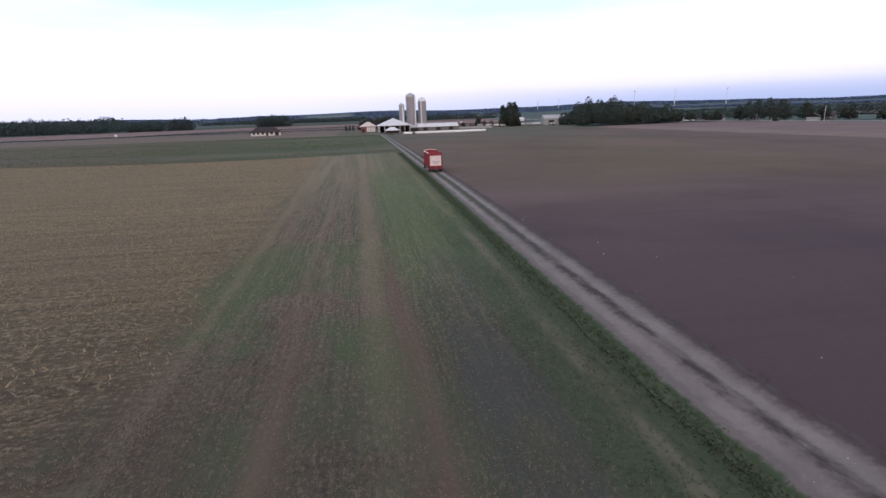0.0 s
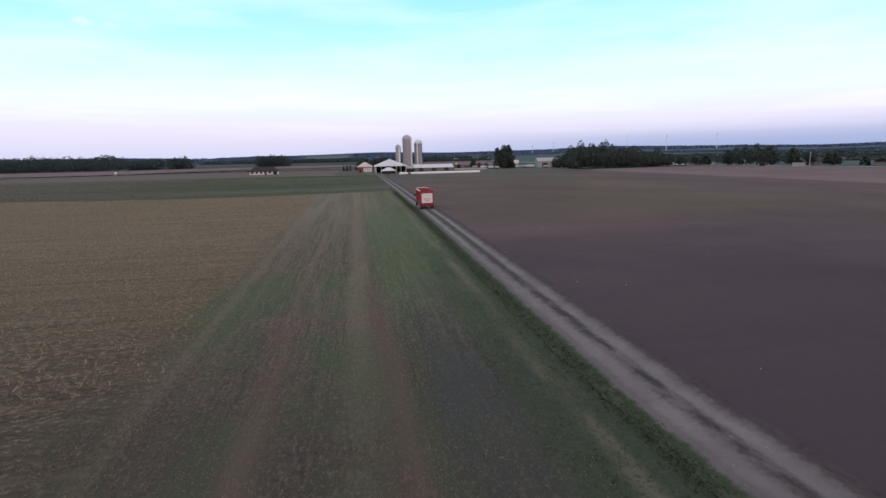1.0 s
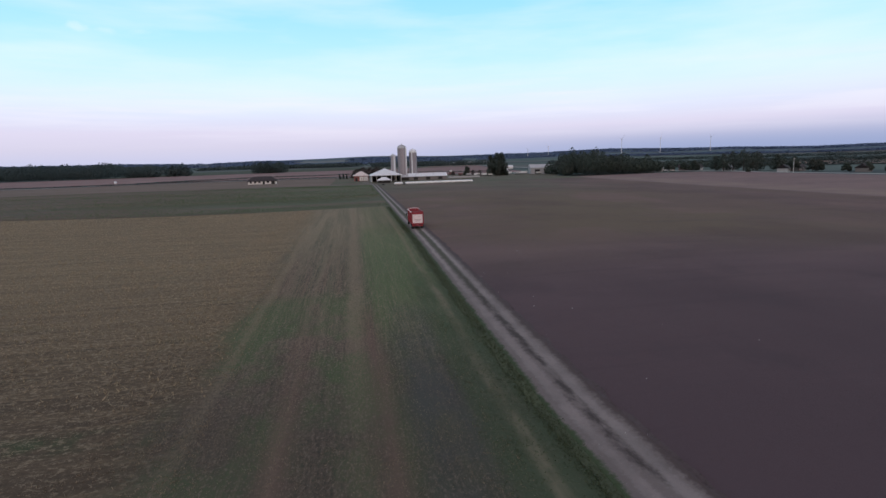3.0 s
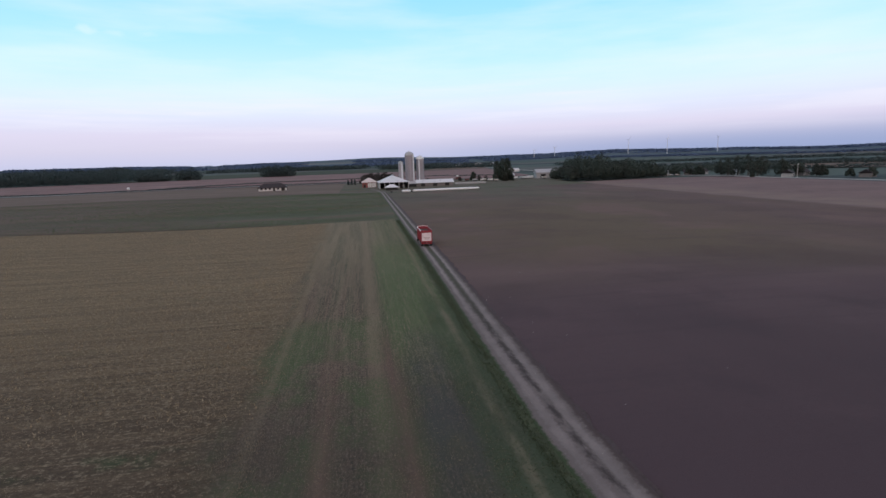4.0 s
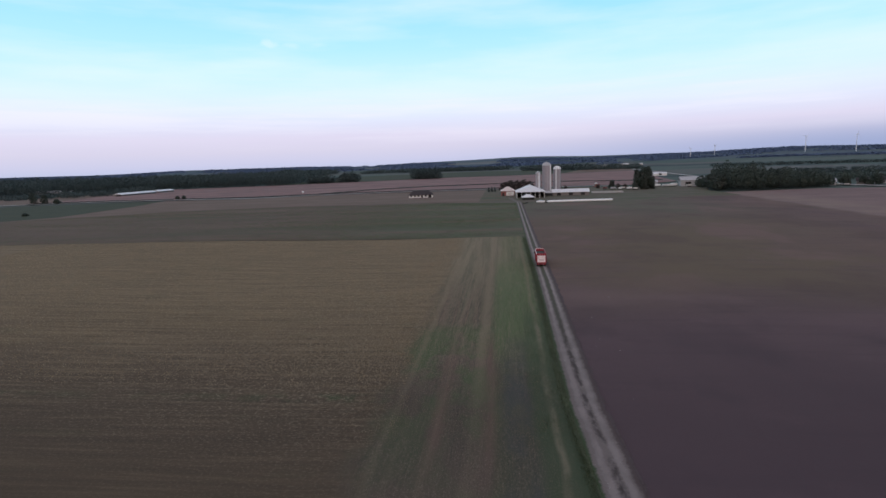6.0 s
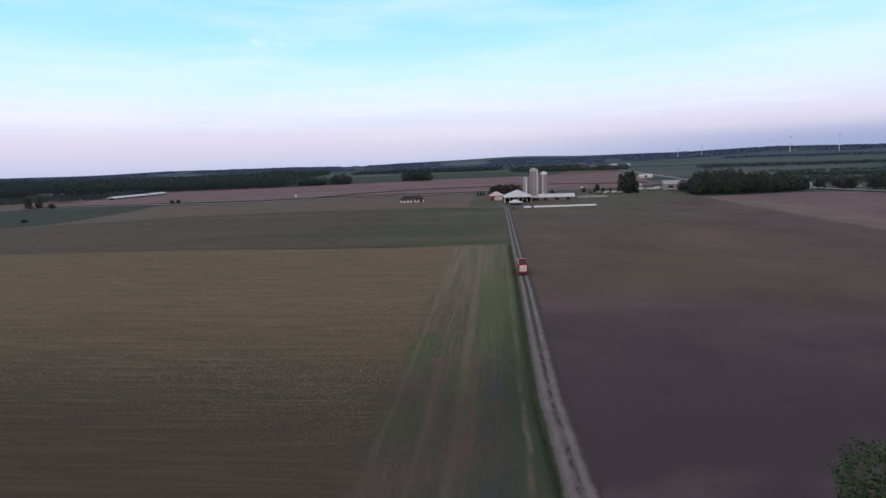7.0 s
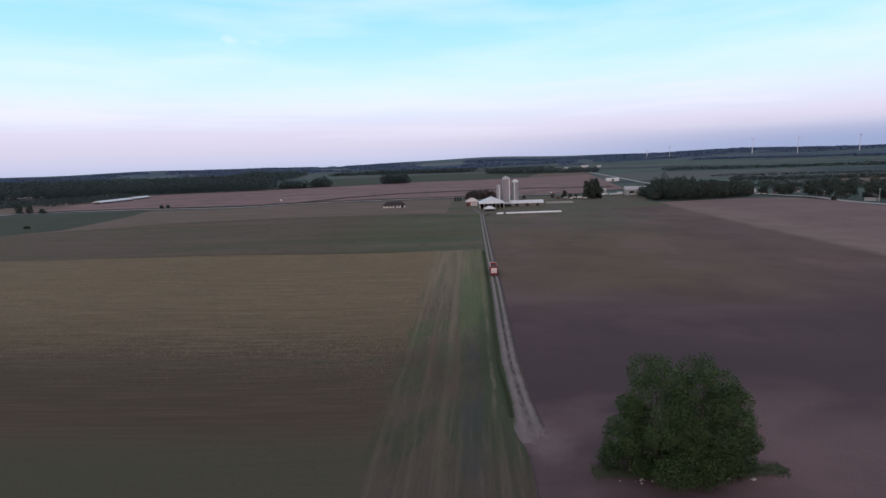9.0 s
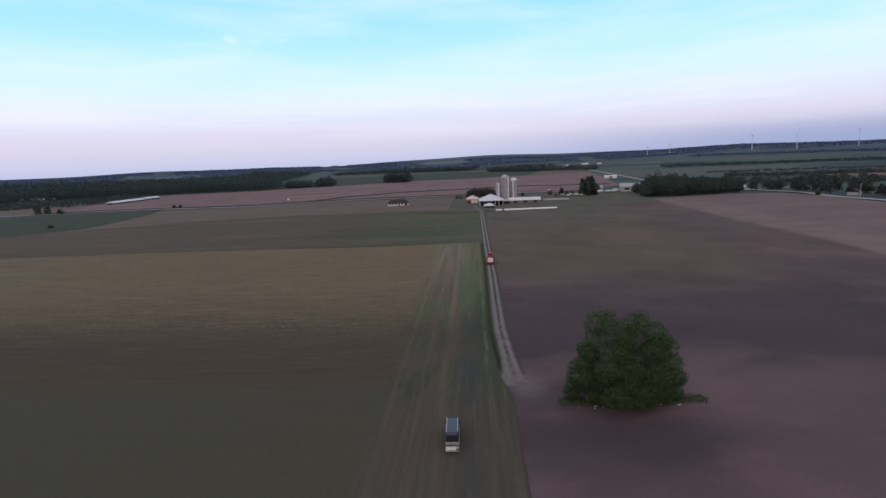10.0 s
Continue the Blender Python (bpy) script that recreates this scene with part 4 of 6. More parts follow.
def window_part(parent, x, y, z, w, h, face="front", material=None):
    """A framed window or door leaf on a front (-y), back or end wall."""
    b = B()
    flat = face in ("front", "back")
    sx, sy = (w, 0.1) if flat else (0.1, w)
    f = 0.08
    for dx, dz, ww, hh in ((0, h / 2, w + 2 * f, f), (0, -h / 2, w + 2 * f, f), (-w / 2, 0, f, h), (w / 2, 0, f, h), (0, 0, f * 0.6, h)):
        box(b, (x + (dx if flat else 0), y + (0 if flat else dx), z + dz), (ww if flat else 0.14, 0.14 if flat else ww, hh))
    win = part("window", b, M_WHITE, parent)
    b = B()
    box(b, (x, y, z), (sx, sy, h))
    part("pane", b, material or M_GLASS, win)


def building(name, x, y, rz, w, d, eave, ridge, wall_m, roof_m, label, category, hip=0.0, openings=(), windows=(), over=0.5, group=""):
    t = thing(name, x, y, rz, label, category, group)
    b = B()
    gable_walls(b, w, d, eave, ridge - 0.2, hip > 0)
    part("wall", b, wall_m, t)
    b = B()
    gable(b, w, d, eave, ridge, over, 0.22, hip)
    part("roof", b, roof_m, t)
    # flat near-black boxes; on barns and sheds they paint the unlit inside
    for ox, oz, ow, oh in openings:
        b = B()
        box(b, (ox, -d / 2 - 0.03, oz), (ow, 0.12, oh), 0, 0.02)
        part("door", b, M_DARK, t)
    for wx, wz, ww, wh in windows:
        window_part(t, wx, -d / 2 - 0.02, wz, ww, wh)
    return t


# ---------------------------------------------------------------- trees


def leaf_cloud(name, centres, size, seed, facing, material):
    """A mesh of quads of random turn at the centres, shaded by the way their clump faces."""
    r = np.random.default_rng(seed)
    n = len(centres)
    u = r.normal(size=(n, 3))
    u /= np.linalg.norm(u, axis=1)[:, None]
    v = np.cross(u, r.normal(size=(n, 3)))
    v /= np.linalg.norm(v, axis=1)[:, None]
    facing = facing / np.linalg.norm(facing, axis=1)[:, None]
    v *= np.where((np.cross(u, v) * facing).sum(1) < 0, 1.0, -1.0)[:, None]
    s = (np.ones(n) * size * r.uniform(0.6, 1.3, n))[:, None]
    p = np.stack([centres - u * s * 0.5, centres + v * s * 0.35 - u * s * 0.08, centres + u * s * 0.5, centres - v * s * 0.35 + u * s * 0.08], 1)
    me = raw_mesh(name, p.reshape(-1, 3), np.arange(4 * n).reshape(-1, 4), material, True)
    me.attributes.new("custom_normal", "FLOAT_VECTOR", "POINT").data.foreach_set("vector", np.repeat(facing, 4, axis=0).astype(np.float32).ravel())
    return me


def crown_points(lobes, n, seed, shell=0.55):
    """Points in the outer part of ellipsoid lobes (x, y, z, rx, ry, rz), with gaps."""
    r = np.random.default_rng(seed)
    lobes = np.array(lobes, float)
    vol = lobes[:, 3] * lobes[:, 4] * lobes[:, 5]
    pick = r.choice(len(lobes), n, p=vol / vol.sum())
    d = r.normal(size=(n, 3))
    d /= np.linalg.norm(d, axis=1)[:, None]
    rad = shell + (1 - shell) * r.random(n) ** 0.7
    bump = 1 + 0.16 * np.sin(d[:, 0] * 7 + pick) * np.sin(d[:, 1] * 6 + 2 * pick) + 0.1 * np.sin(d[:, 2] * 11 + pick)
    return lobes[pick, :3] + d * lobes[pick, 3:] * (rad * bump)[:, None], d


def tree(x, y, h, spread, seed, leaf_m, label, n=3000, leaf=0.5, low=0.12, group="", name="tree", lobes=13, thin=False):
    r = np.random.default_rng(seed)
    t = thing(name, x, y, 0, label, "tree", group)
    b = B()
    lean = r.normal(0, 0.25, 2)
    top = (lean[0], lean[1], h * 0.72)
    rod(b, (0, 0, -0.4), (lean[0] * 0.4, lean[1] * 0.4, h * 0.35), 0.02 * h + 0.1, 0.014 * h + 0.05, 9)
    rod(b, (lean[0] * 0.4, lean[1] * 0.4, h * 0.34), top, 0.014 * h + 0.05, 0.03, 8)
    ls = []
    for k in range(lobes):
        a = k * 2.4 + r.uniform(-0.4, 0.4)
        f = (k + 0.5) / lobes
        z = h * (low + 0.1 + (0.8 - low) * f)
        reach = spread * (0.62 if not thin else 0.45) * math.sqrt(max(0.05, 1 - (abs(f - 0.3) * 1.25) ** 2)) * r.uniform(0.75, 1.1) * (1.08 - 0.28 * f)
        p = (math.cos(a) * reach, math.sin(a) * reach, z)
        rod(b, (lean[0] * f, lean[1] * f, z * 0.6), p, 0.008 * h * (1.2 - f), 0.015, 6)
        q = spread * r.uniform(0.3, 0.48) * (1.1 - 0.35 * f)
        ls.append((*p, q, q, h * r.uniform(0.1, 0.16)))
    ls.append((lean[0], lean[1], h * 0.87, spread * 0.24, spread * 0.24, h * 0.13))
    part("trunk", b, M_BARK, t)
    pts, way = crown_points(ls, n, seed)
    out = pts - np.array([lean[0] * 0.5, lean[1] * 0.5, h * 0.4])
    way = way * 0.7 + out / np.linalg.norm(out, axis=1)[:, None] * 0.5 + r.normal(0, 0.35, way.shape)
    crown = new("crown", leaf_cloud("crown", pts, leaf, seed + 1, way, leaf_m))
    crown.parent = t
    return t


def wood(name, spots, h, width, quads, leaf, seed, label, leaf_m=None, rise=None, calm=False, vary=0.0):
    """A mass of far trees as one uneven body of foliage with stems along its edge."""
    r = np.random.default_rng(seed)
    pts, ways = [], []
    for x, y in spots:
        hh, ww = h * r.uniform(0.78, 1.1) * (1.0 + 0.4 * noise.noise((x * 0.6 / width, y * 0.6 / width, seed))), width * r.uniform(0.75, 1.25)
        hh *= (rise(x) if rise else 1.0) * (1.0 + r.uniform(-1.0, 0.6) * vary)
        ww *= 1.0 + r.uniform(-0.4, 0.5) * vary
        z = ground_z(x, y)
        d = r.normal(size=(quads, 3))
        d /= np.linalg.norm(d, axis=1)[:, None]
        rad = (0.74 + 0.26 * r.random(quads))[:, None]
        p = d * rad * np.array([ww / 2, ww / 2, hh * 0.48])
        p[:, :2] *= (1.08 - 0.35 * np.clip(p[:, 2:] / (hh * 0.5), -0.2, 1))
        pts.append(p + np.array([x, y, z + hh * 0.5]))
        ways.append(d * 0.35 + np.array([0, -0.3, 0.9]) + r.normal(0, 0.05, d.shape) if calm else d + np.array([0, 0, 0.35]) + r.normal(0, 0.2, d.shape))
    return tagged(new(name, leaf_cloud(name, np.concatenate(pts), leaf, seed + 1, np.concatenate(ways), leaf_m or M_LEAF_FAR)), label, "woods", kind="stuff")


def fill(poly_low, poly_high, nu, nv, seed, jitter=0.45, clear=None):
    """Spots in rows between two lines."""
    r = np.random.default_rng(seed)
    a, b = poly_line(poly_low), poly_line(poly_high)
    out = []
    for i in range(nu):
        for j in range(nv):
            s = (i + 0.5 + r.uniform(-jitter, jitter)) / nu
            w = (j + 0.5 + r.uniform(-jitter, jitter)) / nv
            p = a(s) * (1 - w) + b(s) * w
            if clear is None or noise.noise((p[0] * clear, p[1] * clear * 1.6, 4.0)) > -0.05:
                out.append(tuple(p))
    return out


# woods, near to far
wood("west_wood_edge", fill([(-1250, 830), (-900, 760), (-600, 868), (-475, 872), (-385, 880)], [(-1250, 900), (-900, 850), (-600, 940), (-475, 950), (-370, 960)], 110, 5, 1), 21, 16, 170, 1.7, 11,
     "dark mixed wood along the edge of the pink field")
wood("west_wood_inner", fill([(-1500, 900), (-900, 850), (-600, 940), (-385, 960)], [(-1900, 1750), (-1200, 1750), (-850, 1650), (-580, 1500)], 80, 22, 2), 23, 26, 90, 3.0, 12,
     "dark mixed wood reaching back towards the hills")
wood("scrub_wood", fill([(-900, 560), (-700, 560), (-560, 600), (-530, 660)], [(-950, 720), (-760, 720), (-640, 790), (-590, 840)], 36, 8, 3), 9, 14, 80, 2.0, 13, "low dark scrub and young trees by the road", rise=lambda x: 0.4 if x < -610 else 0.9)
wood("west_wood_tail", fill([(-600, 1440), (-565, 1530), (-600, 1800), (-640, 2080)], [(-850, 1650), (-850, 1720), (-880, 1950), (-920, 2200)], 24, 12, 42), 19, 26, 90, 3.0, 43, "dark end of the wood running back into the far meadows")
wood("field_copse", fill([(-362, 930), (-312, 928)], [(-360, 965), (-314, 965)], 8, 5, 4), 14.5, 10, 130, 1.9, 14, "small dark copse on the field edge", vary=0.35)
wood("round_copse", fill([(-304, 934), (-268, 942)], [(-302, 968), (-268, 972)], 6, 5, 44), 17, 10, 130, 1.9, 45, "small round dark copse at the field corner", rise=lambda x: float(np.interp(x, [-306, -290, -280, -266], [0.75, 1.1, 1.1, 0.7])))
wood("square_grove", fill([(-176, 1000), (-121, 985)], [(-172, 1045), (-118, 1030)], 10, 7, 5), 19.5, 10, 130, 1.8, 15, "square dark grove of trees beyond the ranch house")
wood("east_wood", fill([(176, 425), (195, 410), (246, 426), (274, 440)], [(180, 470), (205, 480), (252, 490), (284, 500)], 17, 6, 6), 14, 11, 620, 1.1, 16, "dark dense wood at the end of the pale field", leaf_m=M_LEAF_MID, rise=lambda x: float(np.interp(x, [176, 182, 190, 214, 226, 250, 276], [0.6, 1.1, 1.35, 1.3, 1.15, 1.0, 0.75])), vary=0.2)
wood("east_wood_back", fill([(200, 520), (300, 520), (430, 470)], [(220, 620), (330, 640), (520, 560)], 20, 5, 7), 7, 12, 190, 1.3, 17, "scattered dark trees and scrub behind the wood", M_LEAF_MID, vary=0.5)
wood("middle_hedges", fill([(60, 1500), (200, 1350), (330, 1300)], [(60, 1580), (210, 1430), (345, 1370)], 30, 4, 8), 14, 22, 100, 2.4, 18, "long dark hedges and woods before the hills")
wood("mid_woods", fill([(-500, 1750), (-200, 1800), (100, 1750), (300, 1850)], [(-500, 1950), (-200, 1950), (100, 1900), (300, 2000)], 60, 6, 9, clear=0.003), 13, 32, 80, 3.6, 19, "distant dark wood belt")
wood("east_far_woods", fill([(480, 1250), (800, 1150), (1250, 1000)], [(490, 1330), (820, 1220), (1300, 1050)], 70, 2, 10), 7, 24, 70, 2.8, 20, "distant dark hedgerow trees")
wood("field_hedge", fill([(-505, 482), (-446, 499), (-341, 497), (-250, 484), (-189, 510), (-115, 519), (0, 526)], [(-505, 485), (-446, 502), (-341, 500), (-250, 487), (-189, 513), (-115, 522), (0, 529)], 620, 1, 24, jitter=0.6), 1.0, 2.6, 22, 0.6, 25, "low dark hedge line along the far road")
wood("curved_hedge", fill([(-189, 505), (-150, 570), (-90, 620), (0, 640), (120, 650), (200, 660)], [(-189, 509), (-152, 575), (-91, 624), (0, 644), (120, 654), (200, 664)], 480, 1, 26, jitter=0.6), 1.2, 2.6, 20, 0.7, 27, "thin dark hedge curving through the pink field")
wood("ridge_woods", fill([(-2300, 1700), (-1200, 2100), (-300, 2300), (500, 2300)], [(-2500, 2300), (-1300, 2800), (-300, 3100), (600, 3100)], 70, 7, 28, clear=0.0024), 8, 64, 64, 8.0, 29, "woods on the rising far land, coloured haze-blue", M_LEAF_HAZE, calm=True)
wood("east_ridge_woods", fill([(600, 2450), (1300, 2500), (2300, 1900)], [(700, 3100), (1500, 3100), (2600, 2300)], 60, 6, 30, clear=0.0045), 7, 64, 64, 8.0, 31, "woods behind the wind turbines, coloured haze-blue", M_LEAF_HAZE, calm=True)
wood("east_field_hedges", fill([(420, 860), (640, 800), (900, 720)], [(425, 868), (645, 808), (908, 726)], 60, 1, 32), 4, 12, 110, 1.5, 33, "low dark hedge between far fields")
wood("east_low_hedges", fill([(330, 560), (450, 520), (620, 420)], [(333, 566), (455, 526), (626, 426)], 60, 1, 34), 4, 10, 110, 1.3, 35, "low dark hedge behind the houses")
wood("turbine_woods", fill([(900, 2150), (1300, 1900), (1900, 1500)], [(930, 2210), (1340, 1960), (1940, 1560)], 80, 2, 11), 7, 34, 80, 4.5, 21, "distant dark woods below the wind turbines", M_LEAF_HAZE, calm=True)
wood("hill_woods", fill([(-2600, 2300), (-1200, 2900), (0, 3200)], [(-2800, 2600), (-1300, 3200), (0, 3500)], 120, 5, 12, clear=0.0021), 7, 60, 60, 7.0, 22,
     "patches of wood on the far ridge", M_LEAF_HAZE, calm=True)
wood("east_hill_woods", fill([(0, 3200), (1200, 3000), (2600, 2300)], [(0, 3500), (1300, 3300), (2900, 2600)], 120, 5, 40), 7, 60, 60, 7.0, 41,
     "far wooded ridge on the horizon", M_LEAF_HAZE, calm=True)
wood("east_hedges", fill([(380, 700), (560, 660), (800, 560)], [(385, 730), (570, 685), (815, 580)], 60, 2, 13), 6, 14, 120, 1.7, 23, "low dark hedges between eastern fields")

# ---------------------------------------------------------------- trees that stand singly
ISLAND = ((28.8, -26.0, 17.0, 6.1, 31, 9500), (34.9, -25.0, 16.4, 6.0, 32, 9500), (38.8, -24.8, 12.5, 4.2, 33, 5400), (26.0, -24.6, 11.0, 4.0, 34, 5000), (32.2, -26.4, 9.0, 4.6, 35, 6000))
for tx, ty, th, ts, sd, nn in ISLAND:
    tree(tx, ty, th, ts, sd, M_LEAF_NEAR, "bushy green tree leafy down to the ground in tilled soil", int(nn * 4.0), 0.205, -0.06, "trees of the field island", lobes=16)
# dark strip past the crowns also stands in for the trees' shade
sheet("tree_island_grass_shade", lambda s: (20.6 + 26.0 * s, -25.0 - 1.7 * math.sin(math.pi * s) ** 0.5), lambda s: (20.6 + 26.0 * s, -24.8 + 1.9 * math.sin(math.pi * s) ** 0.5), 40, 12, 0.06,
      M_VERGE, "dark rough grass and painted shade round the field trees", "grass", rough=0.1)

for tx, ty, th, ts, sd in ((122.6, 459, 18.0, 5.0, 41), (127.2, 455, 20.0, 5.4, 42), (131.8, 457, 20.5, 5.0, 43)):
    tree(tx, ty, th, ts, sd, M_LEAF_MID, "tall dark tree beside the farmyard", 5200, 0.7, 0.02, "tall farmyard trees")
for tx, ty, th, sd in ((4.5, 486, 8.0, 51), (10, 488, 9.6, 52), (16, 485, 9.4, 53), (22.5, 487, 9.8, 54), (28, 486, 8.2, 55)):
    tree(tx, ty, th, 6.2, sd, M_LEAF_BROWN, "rusty brown tree behind the barns", 3000, 0.6, -0.08, "brown trees behind the barns", lobes=17)
for tx, ty, th, sd in ((-10.2, 463, 4.6, 61), (-7.2, 462, 5.0, 62), (-4.4, 463, 4.8, 63)):
    tree(tx, ty, th, 1.2, sd, M_LEAF_FAR, "small dark conifer by the yard drive", 500, 0.5, 0.0, "small conifers by the drive", thin=True)
for tx, ty, th, ts, sd in ((-494, 480, 13, 5, 71), (-486, 486, 10, 4, 76), (-470, 484, 5, 4, 72), (-341, 497, 3.6, 2.4, 73), (-333, 496, 4, 2.0, 74), (-348, 318, 2.0, 2.2, 75)):
    tree(tx, ty, th, ts, sd, M_LEAF_MID, "dark tree by the far road", 900, 1.1, 0.0, "trees by the far road")
def roadside_tree(x, y, h, spread, seed):
    tree(x, y, h, spread, seed, M_LEAF_MID, "dark green roadside tree near the houses", 1700, 0.85, 0.0, "trees among the eastern houses")


ROAD_TREES = ((320, 428, 13, 6, 81), (316, 412, 15, 6, 82), (329, 417, 17, 7, 83), (326, 400, 17.5, 7, 84), (340, 402, 16, 7, 87), (317, 378, 15, 6.5, 98), (346, 386, 13, 6, 99),
              (337, 374, 9.5, 5, 100), (347, 370, 10.5, 5, 101), (355, 392, 10, 5, 94), (341, 346, 9, 4.5, 95), (350, 350, 8.5, 4.5, 133), (346, 322, 6, 3.6, 134), (355, 314, 5.5, 3.4, 135), (303, 366, 3.5, 2, 136), (372, 330, 6, 3.6, 137), (352, 296, 5, 3, 140))
HOUSE_TREES = ((312, 447, 9, 5, 85), (300, 468, 8, 5, 86), (290, 474, 9, 5, 88), (326, 436, 8, 4, 89), (352, 420, 10, 5, 90), (292, 450, 5, 3, 96), (303, 440, 5, 3, 97), (278, 450, 8, 4, 102), (186, 487, 8, 4, 91), (150, 520, 9, 5, 92), (264, 457, 12, 5, 93), (310, 460, 7, 4, 138), (324, 462, 8, 4, 139))
for spot in ROAD_TREES:
    roadside_tree(*spot)
for spot in HOUSE_TREES:
    roadside_tree(*spot)

for tx, ty, th, ts, sd in ((119.0, 453, 6.0, 2.6, 141), (134.5, 458, 7, 2.8, 142), (100.5, 459, 8.0, 3.4, 144), (126.5, 452, 8, 3.4, 145)):
    tree(tx, ty, th, ts, sd, M_LEAF_MID, "lower bushy tree beside the farmyard", 1500, 0.8, -0.04, "bushes by the farmyard")

# ---------------------------------------------------------------- farmstead


def silo(x, y, r, top, material, dome_m, label, chute_side):
    t = thing("silo", x, y, 0, label, "silo", "silos")
    h = top - ground_z(x, y)
    wall_h = h - r * 0.85
    b = B()
    lathe(b, [(r, -0.5), (r, wall_h * 0.5), (r, wall_h)], 36)
    part("wall", b, material, t, smooth_shade=False)
    n = int(wall_h / 0.9)
    for k in range(n):
        b = B()
        z = 0.5 + k * (wall_h - 0.8) / n
        lathe(b, [(r + 0.005, z - 0.035), (r + 0.035, z - 0.035), (r + 0.035, z + 0.035), (r + 0.005, z + 0.035)], 28)
        part("hoop", b, M_STEEL, t)
    b = B()
    lathe(b, [(r + 0.12, wall_h - 0.15)] + [(max(0.12, (r + 0.1) * math.cos(a)), wall_h + r * 0.8 * math.sin(a)) for a in np.linspace(0.0, 1.5, 9)], 32)
    dome = part("dome", b, dome_m, t, smooth_shade=True)
    for k in range(12):
        b = B()
        pts = [(r * 1.03 * math.cos(a), wall_h + r * 0.82 * math.sin(a)) for a in np.linspace(0.05, 1.45, 6)]
        ang = k * math.pi / 6
        for (r0, z0), (r1, z1) in zip(pts, pts[1:]):
            rod(b, (r0 * math.cos(ang), r0 * math.sin(ang), z0), (r1 * math.cos(ang), r1 * math.sin(ang), z1), 0.035, seg=4)
        part("rib", b, M_STEEL, dome)
    b = B()
    rod(b, (0, 0, wall_h + r * 0.76), (0, 0, wall_h + r * 0.86 + 0.5), 0.3, 0.22, 12)
    part("vent", b, M_STEEL, t)
    ca = math.radians(chute_side)
    b = B()
    rod(b, ((r + 0.4) * math.cos(ca), (r + 0.4) * math.sin(ca), 0), ((r + 0.4) * math.cos(ca), (r + 0.4) * math.sin(ca), wall_h + 0.3), 0.5, seg=12)
    part("chute", b, M_ROOF_W, t, "pale sheet metal chute")
    pa = math.radians(chute_side + 55)
    b = B()
    rod(b, ((r + 0.15) * math.cos(pa), (r + 0.15) * math.sin(pa), 0), ((r + 0.15) * math.cos(pa), (r + 0.15) * math.sin(pa), wall_h + r * 0.4), 0.12, seg=8)
    part("filler_pipe", b, M_STEEL, t)
    return t


silo(30.4, 387.5, 1.75, 19.9, M_SILO2, M_DOME_G, "narrow grey concrete silo with a metal dome", -70)
silo(37.6, 395.0, 3.3, 26.9, M_SILO, M_DOME_G, "tall grey concrete stave silo with a galvanised dome", -40)
silo(46.2, 399.4, 2.95, 23.6, M_SILO, M_DOME_W, "concrete stave silo with a white dome", -110)

# large open barn with a hipped roof, its front to the lane
bx, by, bw, bd = 23.6, 376.0, 21.0, 24.0
barn = thing("open_barn", bx, by, 0, "large open-fronted barn with a pale grey hipped metal roof", "barn")
b = B()
box(b, (-bw / 2 + 0.15, 0, 2.1), (0.3, bd, 5.2))
part("side_wall", b, M_GREYW, barn)
b = B()
box(b, (bw / 2 - 0.15, 2, 2.1), (0.3, bd - 4, 5.2))
part("side_wall", b, M_GREYW, barn)
# back wall coloured near-black for the shade inside the open barn
b = B()
box(b, (0, bd / 2 - 0.15, 2.1), (bw - 0.7, 0.3, 5.2))
part("back_wall", b, M_DARK, barn)
for k in range(7):
    b = B()
    box(b, (-bw / 2 + 0.5 + k * (bw - 1) / 6, -bd / 2 + 0.3, 2.1), (0.32, 0.32, 5.2), 0, 0.03)
    part("post", b, M_WHITE, barn)
b = B()
box(b, (0, -bd / 2 + 0.3, 4.5), (bw, 0.25, 0.45))
part("beam", b, M_GREYW, barn)
b = B()
X, Y, E0, RZ = bw / 2 + 0.6, bd / 2 + 0.8, 4.6, 9.0
top = [(-X, -Y, E0), (X, -Y, E0), (X, Y, E0), (-X, Y, E0), (0, -3.5, RZ), (0, Y - 2.0, RZ)]
solid(b, top + [(p[0], p[1], p[2] - 0.25) for p in top], [(0, 1, 4), (1, 2, 5, 4), (2, 3, 5), (3, 0, 4, 5), (7, 6, 10), (8, 7, 10, 11), (9, 8, 11), (6, 9, 11, 10), (0, 6, 7, 1), (1, 7, 8, 2), (2, 8, 9, 3), (3, 9, 6, 0)])
part("roof", b, M_ROOF_W, barn)
for k in range(3):
    b = B()
    box(b, (0, 0.5 + 3.2 * k, RZ + 0.15), (0.9, 1.2, 0.6), 0, 0.08)
    part("ridge_vent", b, M_ROOF_G, barn)

red_barn = building("red_barn", 6.9, 403, 0, 10.6, 10.6, 4.4, 7.2, M_RED, M_ROOF_P, "small red barn with a faded pale hipped roof", "barn", hip=5.2,
         openings=((-3.6, 1.2, 1.6, 2.4),), over=0.7)
for ox in (0.2, 3.4):
    b = B()
    box(b, (ox, -5.36, 1.75), (2.9, 0.12, 3.3), 0, 0.02)
    door = part("barn_door", b, M_WHITE, red_barn, "white sliding door")
    b = B()
    box(b, (ox, -5.44, 1.75), (0.16, 0.05, 3.2))
    part("batten", b, M_RED, door)
building("long_shed", 54.8, 385, 0, 27.2, 9.0, 2.9, 4.9, M_DUSK, M_ROOF_W, "long low dark cattle shed with a white metal roof", "shed",
         openings=((-9, 1.2, 3, 2.2), (0, 1.2, 3, 2.2), (9, 1.2, 3, 2.2)), over=0.6)
